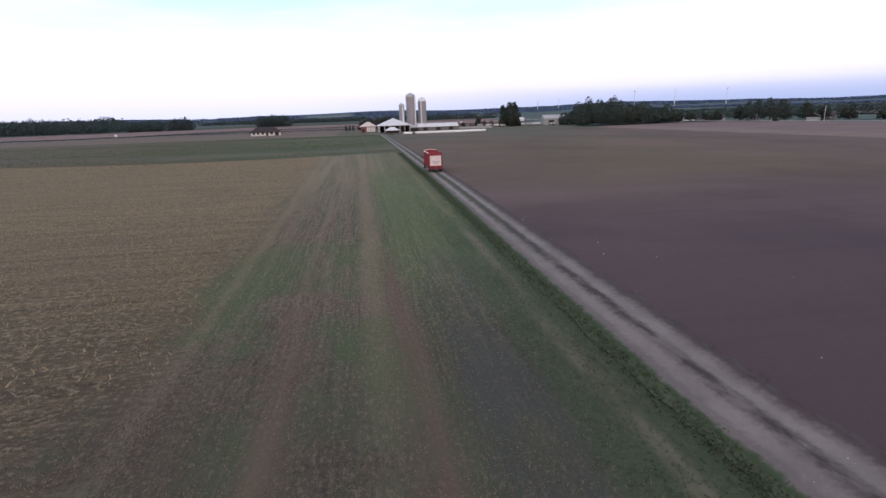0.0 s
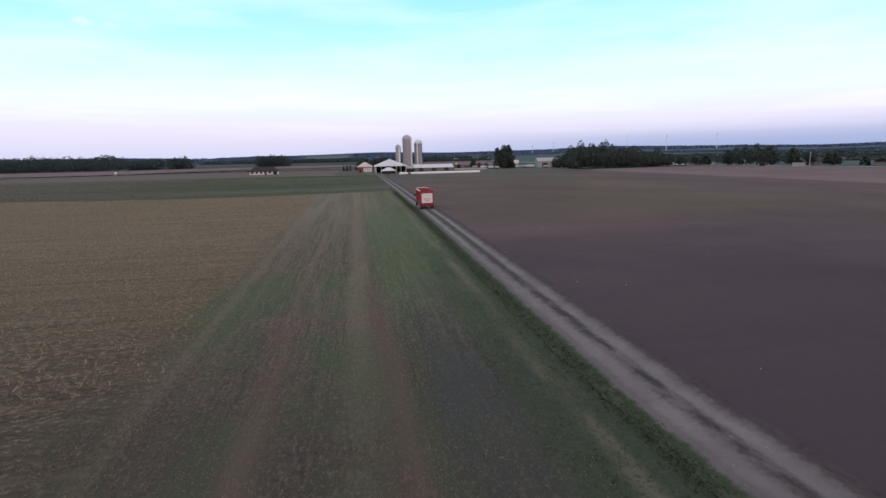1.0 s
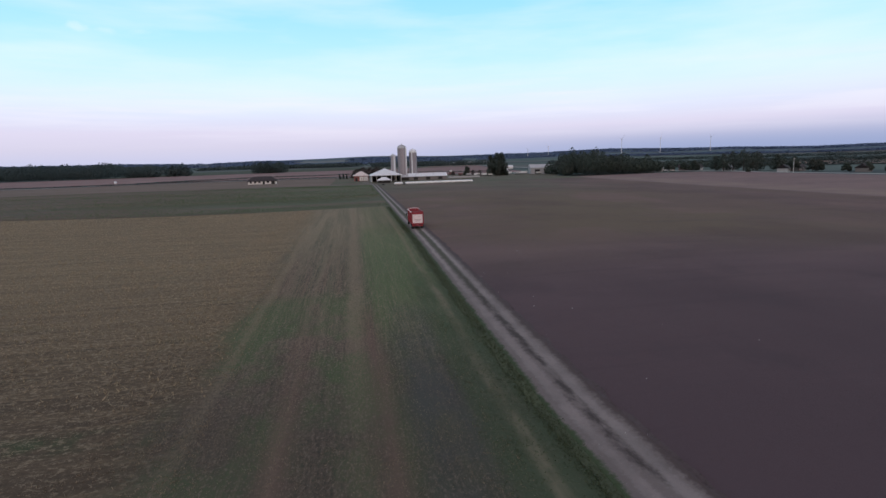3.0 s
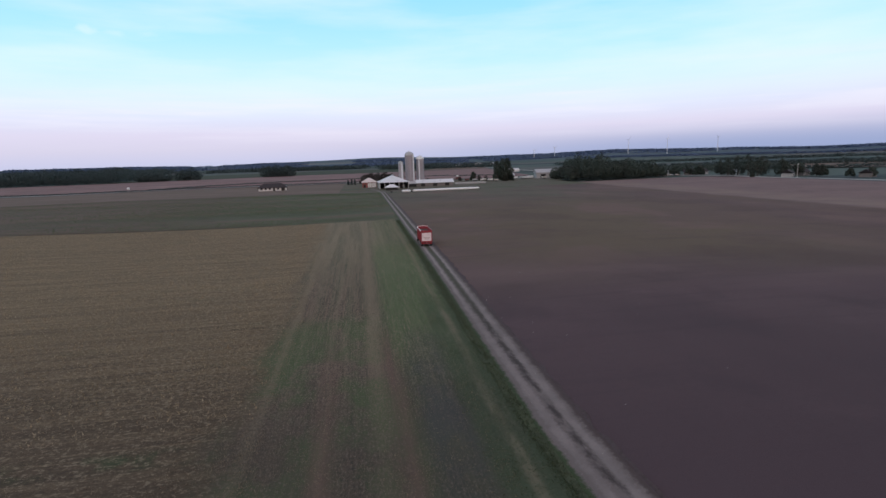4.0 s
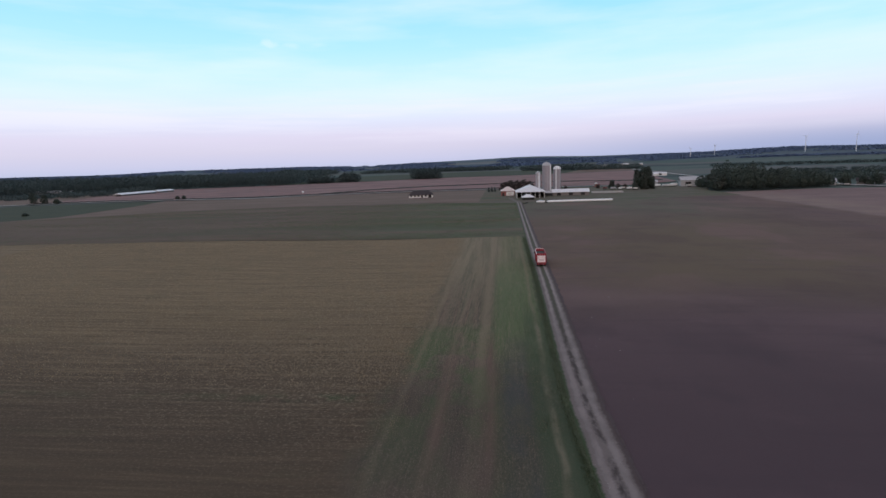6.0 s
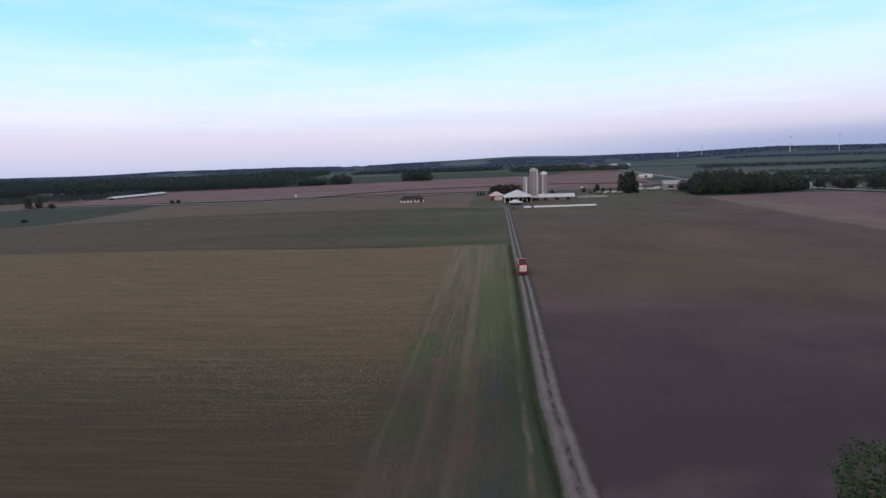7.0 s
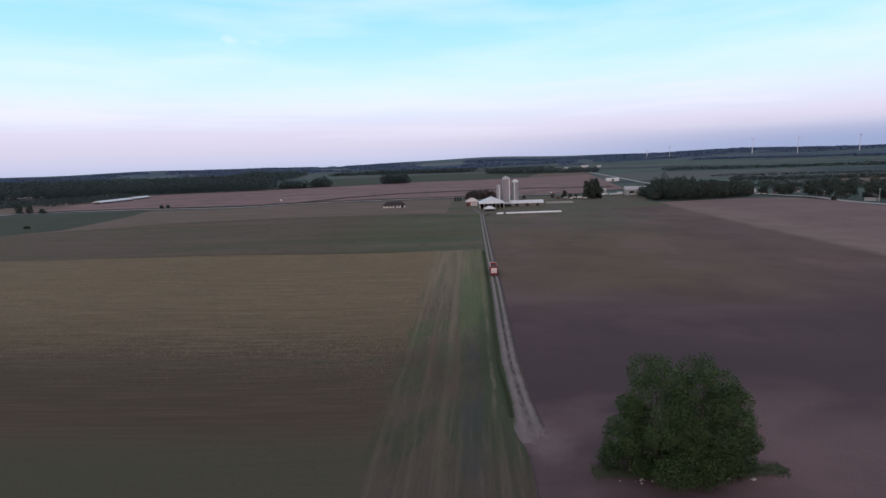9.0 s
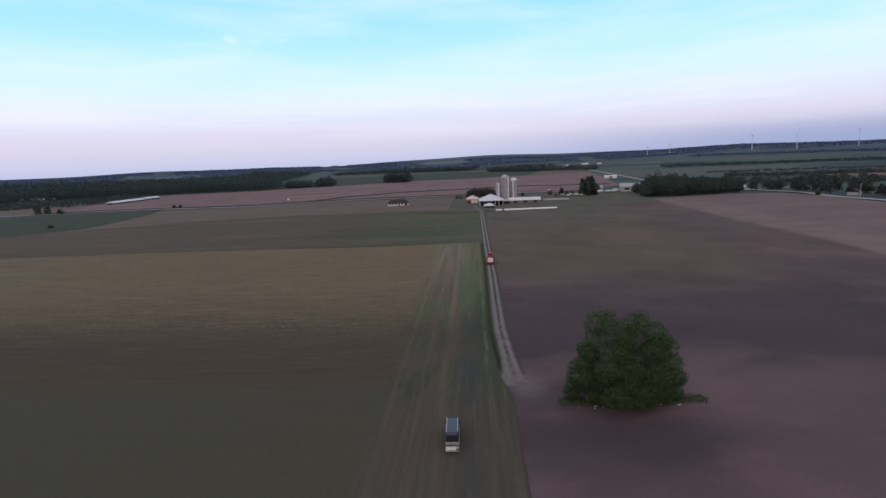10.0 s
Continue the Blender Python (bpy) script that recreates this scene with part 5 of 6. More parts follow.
building("link_shed", 37.2, 383, 0, 7.0, 6.0, 2.6, 3.9, M_DARK, M_ROOF_G, "low dark shed at the foot of the silos", "shed", over=0.3)
# closed near-black walls paint the shade under an open shelter
building("lean_shed", 20.8, 346, 0, 8.0, 6.0, 2.3, 3.9, M_DARK, M_ROOF_W, "small open shelter with a white hipped roof", "shelter", hip=3.6, openings=((0, 1.1, 5.5, 1.9),), over=0.6)

bunk = thing("feed_bunk", 86, 402, 2, "long low pale concrete feed bunk", "feed bunk")
for yy in (-2.4, 2.4):
    b = B()
    box(b, (0, yy, 0.4), (24, 0.3, 1.7), 0, 0.04)
    part("bunk_wall", b, M_GREYW, bunk)
b = B()
box(b, (0, 0, 0.1), (23.6, 4.4, 0.3))
part("bunk_floor", b, M_ROAD, bunk)


def silage_bag(x0, x1, y, label, seed):
    r = np.random.default_rng(seed)
    t = thing("silage_bag", (x0 + x1) / 2, y, 0, label, "silage bag", "silage bags")
    n, seg = max(6, int((x1 - x0) / 0.8)), 14
    v = []
    half = (x1 - x0) / 2
    for i in range(n + 1):
        s = -half + 2 * half * i / n
        taper = min(1.0, 0.25 + (half - abs(s)) / 0.9)
        rr = 0.82 * taper * (1 + r.uniform(-0.025, 0.025))
        sag = 0.5 * math.sin(s * 0.06)
        for j in range(seg):
            a = 2 * math.pi * j / seg
            v.append((s, sag + rr * math.cos(a) * 1.08, max(0.0, 0.62 + rr * 0.9 * math.sin(a))))
    f = [(i * seg + j, (i + 1) * seg + j, (i + 1) * seg + (j + 1) % seg, i * seg + (j + 1) % seg) for i in range(n) for j in range(seg)]
    o = new("plastic_skin", raw_mesh("plastic_skin", v, f, M_PLASTIC, True))
    o.parent = t
    b = B()
    rod(b, (half - 0.15, 0.5 * math.sin(half * 0.06), 0.62), (half + 0.5, 0.5 * math.sin(half * 0.06), 0.4), 0.3, 0.14, 8)
    part("tied_end", b, M_DARK, t)
    return t


silage_bag(24.9, 30.6, 315.6, "short white plastic silage bag", 1)
silage_bag(31.6, 74.0, 316.2, "very long white plastic silage bag lying on the grass", 2)
for k, (tx, ty) in enumerate(((31.1, 314.0), (29.4, 317.8), (18.5, 318.5))):
    t = thing("tyre_pile", tx, ty, 0, "small pile of black tyres by the silage bag", "tyres", "tyre piles")
    for j in range(4):
        b = B()
        lathe(b, [(0.25, 0), (0.5, 0.02), (0.55, 0.12), (0.5, 0.22), (0.25, 0.24)], 12, (0.5 * (j % 2), 0.3 * (j // 2), 0.22 * (j // 2)))
        part("tyre", b, M_RUBBER, t)

# ranch house in the dry field
building("ranch_house", -66.0, 411, 6, 20.0, 9.5, 2.8, 5.6, M_WHITE, M_ROOF_D, "low white ranch house with a dark hipped roof", "house", hip=4.2,
         openings=((1.0, 1.1, 1.4, 2.2), (7.6, 1.1, 2.6, 2.2)), windows=((-8.0, 1.5, 1.6, 1.4), (-5.0, 1.5, 1.6, 1.4), (-2.0, 1.5, 1.6, 1.4), (4.0, 1.5, 1.8, 1.4)), over=0.8)

# western long barns
# dark siding and wide near-black strips paint the walls' shade below the roof
barn_w = building("poultry_barn", -506, 660, 88, 70, 12, 2.5, 4.4, M_DUSK, M_ROOF_W, "very long white low barn by the wood", "barn", over=0.5, openings=tuple((-29.0 + 11.6 * q, 1.5, 9.8, 1.5) for q in range(6)))
building("poultry_barn", -511, 729, 88, 36, 11, 2.5, 4.4, M_DUSK, M_ROOF_W, "long white low barn by the wood", "barn", over=0.5, openings=tuple((-12.0 + 12.0 * q, 1.5, 9.8, 1.5) for q in range(3)))
b = B()
box(b, (-35.08, -1.5, 1.4), (0.14, 7.0, 2.6), 0, 0.02)
part("end_door", b, M_DARK, barn_w)
building("far_white_shed", -800, 850, 10, 62, 12, 3.0, 5.6, M_GREYW, M_ROOF_W, "white shed among far scrub", "shed")
building("pump_hut", -225, 556, 0, 1.8, 1.8, 1.5, 2.3, M_WHITE, M_ROOF_W, "tiny white hut at the edge of the far field", "hut", over=0.2)

# eastern farm and houses
building("machine_hall", 184, 502, -8, 23, 14, 6.2, 9.2, M_GREYW, M_ROOF_G, "grey machine hall with a pale metal roof", "hall", openings=((-5, 2.2, 5, 4.4), (5, 2.2, 5, 4.4)), over=0.6)
building("white_shed", 245, 838, 0, 20, 10, 2.8, 4.8, M_WHITE, M_ROOF_W, "white shed with a bright roof", "shed", openings=((0, 1.8, 4, 3.6),))
building("grey_shed", 158, 548, 4, 10, 8, 3.0, 4.6, M_GREYW, M_ROOF_G, "low grey shed behind trailers", "shed")
building("far_farmhouse", 176, 1590, 0, 16, 9, 2.8, 4.8, M_WHITE, M_ROOF_W, "distant white farmhouse before the hills", "house", windows=((-5, 2.2, 2, 2), (5, 2.2, 2, 2)))
building("far_farm_shed", 316, 1706, 0, 17, 10, 3.5, 6, M_WHITE, M_ROOF_W, "distant white farm shed", "shed")
building("far_farm_hall", 411, 1857, 0, 24, 12, 3.6, 6, M_CREAM, M_ROOF_W, "distant pale farm hall", "hall")
building("far_farm_shed", 455, 1830, 0, 14, 9, 3.5, 6, M_WHITE, M_ROOF_G, "distant white farm shed", "shed")
for hx, hy, hr, hw, wm, rm, lab in ((283, 462, -20, 13, M_GREYW, M_ROOF_G, "grey roadside house with a pale roof"), (312, 462, -30, 12, M_DUSK, M_ROOF_D, "brownish roadside house with a dark roof"),
                                    (330, 470, 15, 12, M_GREYW, M_ROOF_D, "grey roadside house with a dark roof"), (333, 428, 30, 11, M_GREYW, M_ROOF_G, "grey roadside house with a pale roof among trees"),
                                    (329, 360, 40, 11, M_GREYW, M_ROOF_D, "grey roadside house under trees"), (352, 372, 20, 12, M_DUSK, M_ROOF_D, "brownish house behind the road trees"), (356, 318, 30, 14, M_DUSK, M_ROOF_D, "brownish roadside house by the road")):
    building("roadside_house", hx, hy, hr, hw * 0.85, 7.5, 2.7, 5.0, wm, rm, lab, "house", openings=((0.5, 1.05, 1.1, 2.1),),
             windows=((-hw * 0.42 + 2, 1.6, 1.5, 1.3), (hw * 0.42 - 2.2, 1.6, 1.7, 1.3)), group="roadside houses")


def trailer(x, y, rz, w, h, body_m, label, name="farm_trailer"):
    t = thing(name, x, y, rz, label, "trailer", "parked trailers")
    b = B()
    box(b, (0, 0, 0.8 + h / 2), (w, 2.4, h), 0, 0.08)
    part("body", b, body_m, t)
    b = B()
    box(b, (w / 2 + 0.7, 0, 0.75), (1.5, 0.15, 0.15))
    part("drawbar", b, M_STEEL, t)
    for sx in (-w / 4, w / 4):
        for sy in (-1.05, 1.05):
            b = B()
            rod(b, (sx, sy - 0.15, 0.42), (sx, sy + 0.15, 0.42), 0.42, seg=14)
            part("wheel", b, M_RUBBER, t)


for k, (tx, ty, rz, w, h, m) in enumerate(((151, 500, 5, 5, 1.5, M_WHITE), (160, 503, 0, 5, 1.2, M_GREYW), (168, 506, 8, 6, 1.7, M_WHITE), (176, 487, 20, 5, 1.6, M_CREAM), (99, 446, 10, 4, 1.3, M_GREYW), (108, 449, -15, 3.5, 1.2, M_CREAM), (114, 452, 25, 4, 1.5, M_WHITE), (186, 478, 60, 5, 2, M_WHITE), (104, 441, 70, 3, 1.1, M_WHITE), (118, 446, -40, 3.2, 1.2, M_CREAM), (93, 452, 35, 3, 1.4, M_TIN), (157, 494, 12, 6, 1.5, M_WHITE))):
    trailer(tx, ty, rz, w, h, m, "pale box trailer parked in the yard")


def harvester(x, y, rz):
    t = thing("old_harvester", x, y, rz, "old rusty red harvester with a white cab", "harvester")
    for nm, c, s, m in (("body", (0, 0, 1.9), (4.5, 2.4, 1.9), M_TIN), ("cab", (-1.6, 0, 3.5), (1.5, 1.7, 1.5), M_WHITE), ("header", (-3.4, 0, 0.7), (1.2, 4.2, 0.8), M_TIN)):
        b = B()
        box(b, c, s, 0, 0.12)
        part(nm, b, m, t)
    for sx, rr in ((-1.3, 0.85), (1.6, 0.55)):
        for sy in (-1.2, 1.2):
            b = B()
            rod(b, (sx, sy - 0.25, rr), (sx, sy + 0.25, rr), rr, seg=16)
            part("wheel", b, M_RUBBER, t)


harvester(94, 498, 35)
for tx, ty, th, sd in ((106.5, 462, 4.6, 151), (111.5, 457, 5.2, 152), (90.0, 470, 3.2, 153), (60.5, 470, 3.6, 154)):
    tree(tx, ty, th, th * 0.55, sd, M_LEAF_BROWN, "low brown bush among parked farm gear", 700, 0.55, -0.05, "bushes among the farm gear")
for tx, ty, rz, w, h, m in ((121, 462, 15, 4.0, 1.4, M_WHITE), (146, 492, -20, 4.5, 1.5, M_WHITE), (154, 486, 30, 4.0, 1.3, M_GREYW), (163, 497, 5, 7.0, 1.6, M_WHITE), (170, 512, -5, 6.0, 1.8, M_WHITE), (149, 507, 60, 3.5, 1.2, M_TIN), (196, 492, 15, 3.6, 1.5, M_WHITE)):
    trailer(tx, ty, rz, w, h, m, "pale farm trailer parked among yard clutter" if m is not M_TIN else "rusty farm trailer parked among yard clutter")


def parked_car(x, y, rz, paint, label):
    t = thing("car", x, y, rz, label, "car", "cars by the road")
    b = B()
    prof = [(-2.1, 0.35), (-2.15, 0.85), (-1.9, 0.95), (-1.45, 1.45), (0.35, 1.48), (1.0, 0.98), (2.0, 0.85), (2.15, 0.4)]
    side = [[(px, sy * (0.86 if pz < 1.2 else 0.7), pz) for px, pz in prof] for sy in (-1, 1)]
    m = len(prof)
    solid(b, side[0] + side[1], [tuple(range(m)), tuple(range(2 * m - 1, m - 1, -1))] + [(i, (i + 1) % m, m + (i + 1) % m, m + i) for i in range(m)])
    bmesh.ops.bevel(b, geom=list(b.edges), offset=0.06, segments=2, affect="EDGES", profile=0.6)
    part("body", b, paint, t)
    for sy in (-1, 1):
        b = B()
        box(b, (-0.5, sy * 0.78, 1.2), (1.7, 0.06, 0.34), 0, 0.02)
        part("side_window", b, M_GLASS, t)
        for wx in (-1.3, 1.35):
            b = B()
            rod(b, (wx, sy * 0.72, 0.32), (wx, sy * 0.9, 0.32), 0.32, seg=14)
            part("wheel", b, M_RUBBER, t)


for cx0, cy0, crz, cm, lab in ((279, 452, -35, M_WHITE, "white car parked where the wood ends"), (285, 450, -40, M_WHITE, "white car parked where the wood ends"), (289.5, 446, -30, M_CREAM, "cream car parked where the wood ends")):
    parked_car(cx0, cy0, crz, cm, lab)


# a service pole beside the eastern road
pole = thing("utility_pole", 323, 344, 20, "pale utility pole with a crossarm by the road", "utility pole")
b = B()
rod(b, (0, 0, -0.8), (0, 0, 10.0), 0.24, 0.17, 10)
part("shaft", b, M_POLE, pole)
b = B()
box(b, (0, -0.2, 9.3), (2.4, 0.14, 0.16), 0, 0.02)
arm = part("crossarm", b, M_POLE, pole)
for sx in (-1.0, -0.4, 0.4, 1.0):
    b = B()
    rod(b, (sx, -0.2, 9.36), (sx, -0.2, 9.62), 0.06, 0.04, 8)
    part("insulator", b, M_WHITE, arm)


# wind turbines on the far rise
def turbine(x, y, hub, turn, spin, blade, label):
    t = thing("wind_turbine", x, y, turn, label, "wind turbine", "wind turbines")
    b = B()
    rod(b, (0, 0, -3), (0, 0, hub), 1.35, 0.75, 14)
    part("tower", b, M_TURB, t)
    b = B()
    box(b, (0, 1.0, hub + 0.8), (2.0, 6.0, 2.0), 0, 0.5)
    part("nacelle", b, M_TURB, t)
    b = B()
    rod(b, (0, -2.4, hub + 0.8), (0, -4.6, hub + 0.8), 1.4, 0.5, 12)
    part("rotor_hub", b, M_TURB, t)
    for k in range(3):
        b = B()
        a = math.radians(spin + 120 * k)
        L = blade
        ux, uz = math.sin(a), math.cos(a)
        px, pz = uz, -ux
        ring = []
        for f, cw, th in ((0.03, 0.45, 0.4), (0.2, 0.6, 0.3), (0.6, 0.36, 0.16), (1.0, 0.1, 0.06)):
            cx, cz = ux * L * f, hub + 0.8 + uz * L * f
            ring.append([(cx + px * cw, -3.6, cz + pz * cw), (cx, -3.6 - th, cz), (cx - px * cw, -3.6, cz - pz * cw), (cx, -3.6 + th, cz)])
        pts = [p for q in ring for p in q]
        fs = [(4 * i + j, 4 * i + (j + 1) % 4, 4 * i + 4 + (j + 1) % 4, 4 * i + 4 + j) for i in range(3) for j in range(4)] + [(3, 2, 1, 0), (12, 13, 14, 15)]
        solid(b, pts, fs)
        part("blade", b, M_TURB, t)


for k, (tx, ty, hub, spin, blade) in enumerate(((851, 2563, 38, 180, 20), (972, 2607, 46, 60, 22), (1262, 2410, 64, 40, 28), (1378, 2272, 66, 5, 28), (1640, 2290, 64, 180, 28))):
    turbine(tx, ty, hub, 25, spin, blade, "tall white wind turbine on the far rise")

# ---------------------------------------------------------------- vehicles
TRUCK_Y = 97.0


def wheel(parent, x, y, r, w, rim_m):
    b = B()
    lathe_pts = [(r * 0.55, -w / 2), (r * 0.93, -w / 2), (r, -w * 0.3), (r, w * 0.3), (r * 0.93, w / 2), (r * 0.55, w / 2)]
    lathe(b, lathe_pts, 20)
    bmesh.ops.transform(b, matrix=Matrix.Translation((x, y, r)) @ Matrix.Rotation(math.pi / 2, 4, "Y"), verts=b.verts)
    o = part("wheel", b, M_RUBBER, parent)
    b = B()
    rod(b, (x - w * 0.52, y, r), (x + w * 0.52, y, r), r * 0.5, seg=14)
    part("rim", b, rim_m, o)


truck = thing("forage_truck", lane_x(TRUCK_Y), TRUCK_Y, 0, "red forage truck with a dusty white tailgate on the lane", "truck", z=ground_z(13, 97) + 0.05)
truck.scale = (0.95, 0.95, 0.95)
W2, TL = 1.27, 7.4
for sx in (-1, 1):
    b = B()
    box(b, (sx * (W2 - 0.04), TL / 2, 2.3), (0.08, TL, 2.5), 0, 0.02)
    side = part("side_wall", b, M_TRUCKRED, truck)
    for k in range(8):
        b = B()
        box(b, (sx * (W2 + 0.03), 0.35 + k * (TL - 0.7) / 7, 2.3), (0.1, 0.12, 2.45), 0, 0.015)
        part("rib", b, M_TRUCKRED, side)
    b = B()
    box(b, (sx * W2, TL / 2, 3.6), (0.16, TL + 0.1, 0.14), 0, 0.03)
    part("top_rail", b, M_TAIL if sx < 0 else M_TRUCKRED, truck)
b = B()
box(b, (0, TL, 2.5), (2 * W2 - 0.2, 0.1, 3.0), 0, 0.02)
part("front_wall", b, M_TRUCKRED, truck)
b = B()
box(b, (0, TL / 2, 1.0), (2 * W2 - 0.2, TL - 0.1, 0.12))
part("floor", b, M_TIN, truck)
b = B()
box(b, (0, TL / 2, 2.75), (2 * W2 - 0.22, TL - 0.3, 0.9), 0, 0.3)
part("load", b, M_LEAF_FAR, truck, "chopped green forage load")
gate = B()
box(gate, (0, -0.04, 1.1), (2 * W2, 0.12, 0.3), 0, 0.02)
box(gate, (0, -0.04, 3.38), (2 * W2, 0.12, 0.52), 0, 0.02)
for sx in (-1, 1):
    box(gate, (sx * (W2 - 0.09), -0.04, 2.2), (0.18, 0.12, 2.0), 0, 0.02)
gate = part("tailgate", gate, M_TRUCKRED, truck, "red tailgate frame")
b = B()
box(b, (0, -0.09, 2.2), (2 * W2 - 0.4, 0.06, 1.86), 0, 0.02)
panel = part("panel", b, M_TAIL, gate, "dusty white panel with faded print")
for zz, ww in ((2.05, 1.5), (1.75, 1.1)):
    b = B()
    box(b, (0.05, -0.125, zz), (ww, 0.012, 0.16))
    part("print_bar", b, M_INK, gate)
b = B()
arc = [(-W2, 3.62), (-0.8, 3.74), (0, 3.8), (0.8, 3.74), (W2, 3.62)]
for (xa, za), (xb, zb) in zip(arc, arc[1:]):
    rod(b, (xa, -0.02, za), (xb, -0.02, zb), 0.06, seg=8)
part("top_bow", b, M_TRUCKRED, truck)
b = B()
for (xa, za), (xb, zb) in zip(arc, arc[1:]):
    rod(b, (xa, TL, za + 0.12), (xb, TL, zb + 0.12), 0.09, seg=8)
part("front_bow", b, M_TAIL, truck, "pale bow over the front wall")
b = B()
box(b, (0, 0.0, 0.72), (2.3, 0.16, 0.22), 0, 0.03)
part("bumper", b, M_TRUCKRED, truck)
for sx in (-1, 1):
    b = B()
    box(b, (sx * 0.9, -0.1, 0.74), (0.3, 0.08, 0.14), 0, 0.02)
    part("tail_lamp", b, M_LAMP_R, truck)
    b = B()
    box(b, (sx * 0.42, TL / 2 + 1.2, 0.82), (0.14, TL + 2.6, 0.24))
    part("chassis_rail", b, M_DARK, truck)
    for yy in (0.9, 2.2, TL + 2.0):
        wheel(truck, sx * 1.02, yy, 0.52, 0.36 if yy > 5 else 0.5, M_STEEL)
    b = B()
    box(b, (sx * 1.02, 0.1, 0.6), (0.5, 0.03, 0.5))
    part("mud_flap", b, M_RUBBER, truck)
b = B()
box(b, (0, TL + 1.35, 1.9), (2.3, 1.7, 1.9), 0, 0.15)
cab = part("cab", b, M_TRUCKRED, truck, "red truck cab")
b = B()
box(b, (0, TL + 2.9, 1.35), (1.7, 1.6, 1.0), 0, 0.15)
part("bonnet", b, M_TRUCKRED, truck)
b = B()
box(b, (0, TL + 2.2, 2.35), (2.0, 0.08, 0.8), 0, 0.03)
part("windscreen", b, M_GLASS, cab)
for sx in (-1, 1):
    b = B()
    box(b, (sx * 1.16, TL + 1.4, 2.35), (0.06, 1.1, 0.7), 0, 0.03)
    part("side_window", b, M_GLASS, cab)
    b = B()
    box(b, (sx * 1.45, TL + 2.1, 2.3), (0.25, 0.08, 0.5), 0, 0.03)
    part("mirror", b, M_DARK, truck)
b = B()
rod(b, (-1.05, TL + 0.3, 1.0), (-1.05, TL + 0.3, 3.5), 0.09, seg=10)
part("exhaust_stack", b, M_STEEL, truck)

# van with a rear rack on the headland
van = thing("van", 2.75, -39.6, 1.0, "blue-grey van with roof rails and silver rear rack", "van")
VL, VW, VH = 7.0, 2.1, 2.7
b = B()
prof = [(0.0, 0.45), (0.0, 1.2), (0.22, 2.35), (0.5, VH), (5.2, VH), (5.75, 2.1), (6.3, 1.4), (7.0, 1.15), (7.05, 0.45)]
pts = [(-VW / 2 * (0.9 if z > 1.6 else 1.0), y, z) for y, z in prof] + [(VW / 2 * (0.9 if z > 1.6 else 1.0), y, z) for y, z in prof]
n = len(prof)
solid(b, pts, [tuple(range(n)), tuple(range(2 * n - 1, n - 1, -1))] + [(i, (i + 1) % n, n + (i + 1) % n, n + i) for i in range(n)])
bmesh.ops.bevel(b, geom=list(b.edges), offset=0.11, segments=3, affect="EDGES", profile=0.6)
body = part("body", b, M_SLATE, van)
for sx in (-1, 1):
    b = B()
    rod(b, (sx * 0.86, 0.6, VH + 0.09), (sx * 0.86, 5.1, VH + 0.09), 0.06, seg=8)
    for yy in (0.8, 2.8, 4.9):
        rod(b, (sx * 0.86, yy, VH - 0.05), (sx * 0.86, yy, VH + 0.09), 0.035, seg=6)
    part("roof_rail", b, M_SILVER, van)
    b = B()
    box(b, (sx * 0.99, 3.0, 1.95), (0.05, 4.4, 0.6), 0, 0.02)
    part("side_window", b, M_GLASS, van)
    b = B()
    box(b, (sx * 0.97, -0.02, 1.0), (0.1, 0.1, 0.35), 0, 0.02)
    part("tail_lamp", b, M_LAMP_R, van)
    for yy in (1.2, 5.7):
        wheel(van, sx * 0.92, yy, 0.37, 0.26, M_SILVER)
    b = B()
    box(b, (sx * 1.2, 5.6, 1.7), (0.24, 0.12, 0.2), 0, 0.03)
    part("mirror", b, M_DARK, van)
b = B()
solid(b, [(-0.92, 0.0, 1.42), (0.92, 0.0, 1.42), (0.86, 0.2, 2.42), (-0.86, 0.2, 2.42), (-0.92, -0.06, 1.42), (0.92, -0.06, 1.42), (0.86, 0.14, 2.42), (-0.86, 0.14, 2.42)],
      [(0, 1, 2, 3), (7, 6, 5, 4), (0, 4, 5, 1), (1, 5, 6, 2), (2, 6, 7, 3), (3, 7, 4, 0)])
part("rear_window", b, M_GLASS, van)
b = B()
box(b, (0, -0.06, 1.3), (2.0, 0.12, 0.16), 0, 0.02)
part("rear_trim", b, M_SILVER, van)
b = B()
box(b, (0, -0.03, 0.95), (1.9, 0.08, 0.45), 0, 0.02)
part("rear_panel", b, M_GLASS, van)
b = B()
box(b, (0, -0.12, 0.55), (2.0, 0.24, 0.25), 0, 0.04)
part("bumper", b, M_SILVER, van)
b = B()
solid(b, [(-0.84, 5.3, 2.64), (0.84, 5.3, 2.64), (0.9, 6.2, 1.5), (-0.9, 6.2, 1.5), (-0.84, 5.36, 2.68), (0.84, 5.36, 2.68), (0.9, 6.26, 1.54), (-0.9, 6.26, 1.54)],
      [(3, 2, 1, 0), (4, 5, 6, 7), (0, 1, 5, 4), (1, 2, 6, 5), (2, 3, 7, 6), (3, 0, 4, 7)])
part("windscreen", b, M_GLASS, van)
for zz in (0.8, 1.06):
    b = B()
    box(b, (0, -0.1, zz), (1.94, 0.06, 0.07), 0, 0.015)
    part("rear_bar", b, M_SILVER, van)
for sx in (-1, 1):
    b = B()
    box(b, (sx * 1.06, 3.2, 0.72), (0.05, 5.6, 0.12), 0, 0.02)
    part("sill_trim", b, M_SILVER, van)
rack = B()
for yy in (-0.35, -1.15):
    rod(rack, (-1.0, yy, 0.6), (1.0, yy, 0.6), 0.05, seg=8)
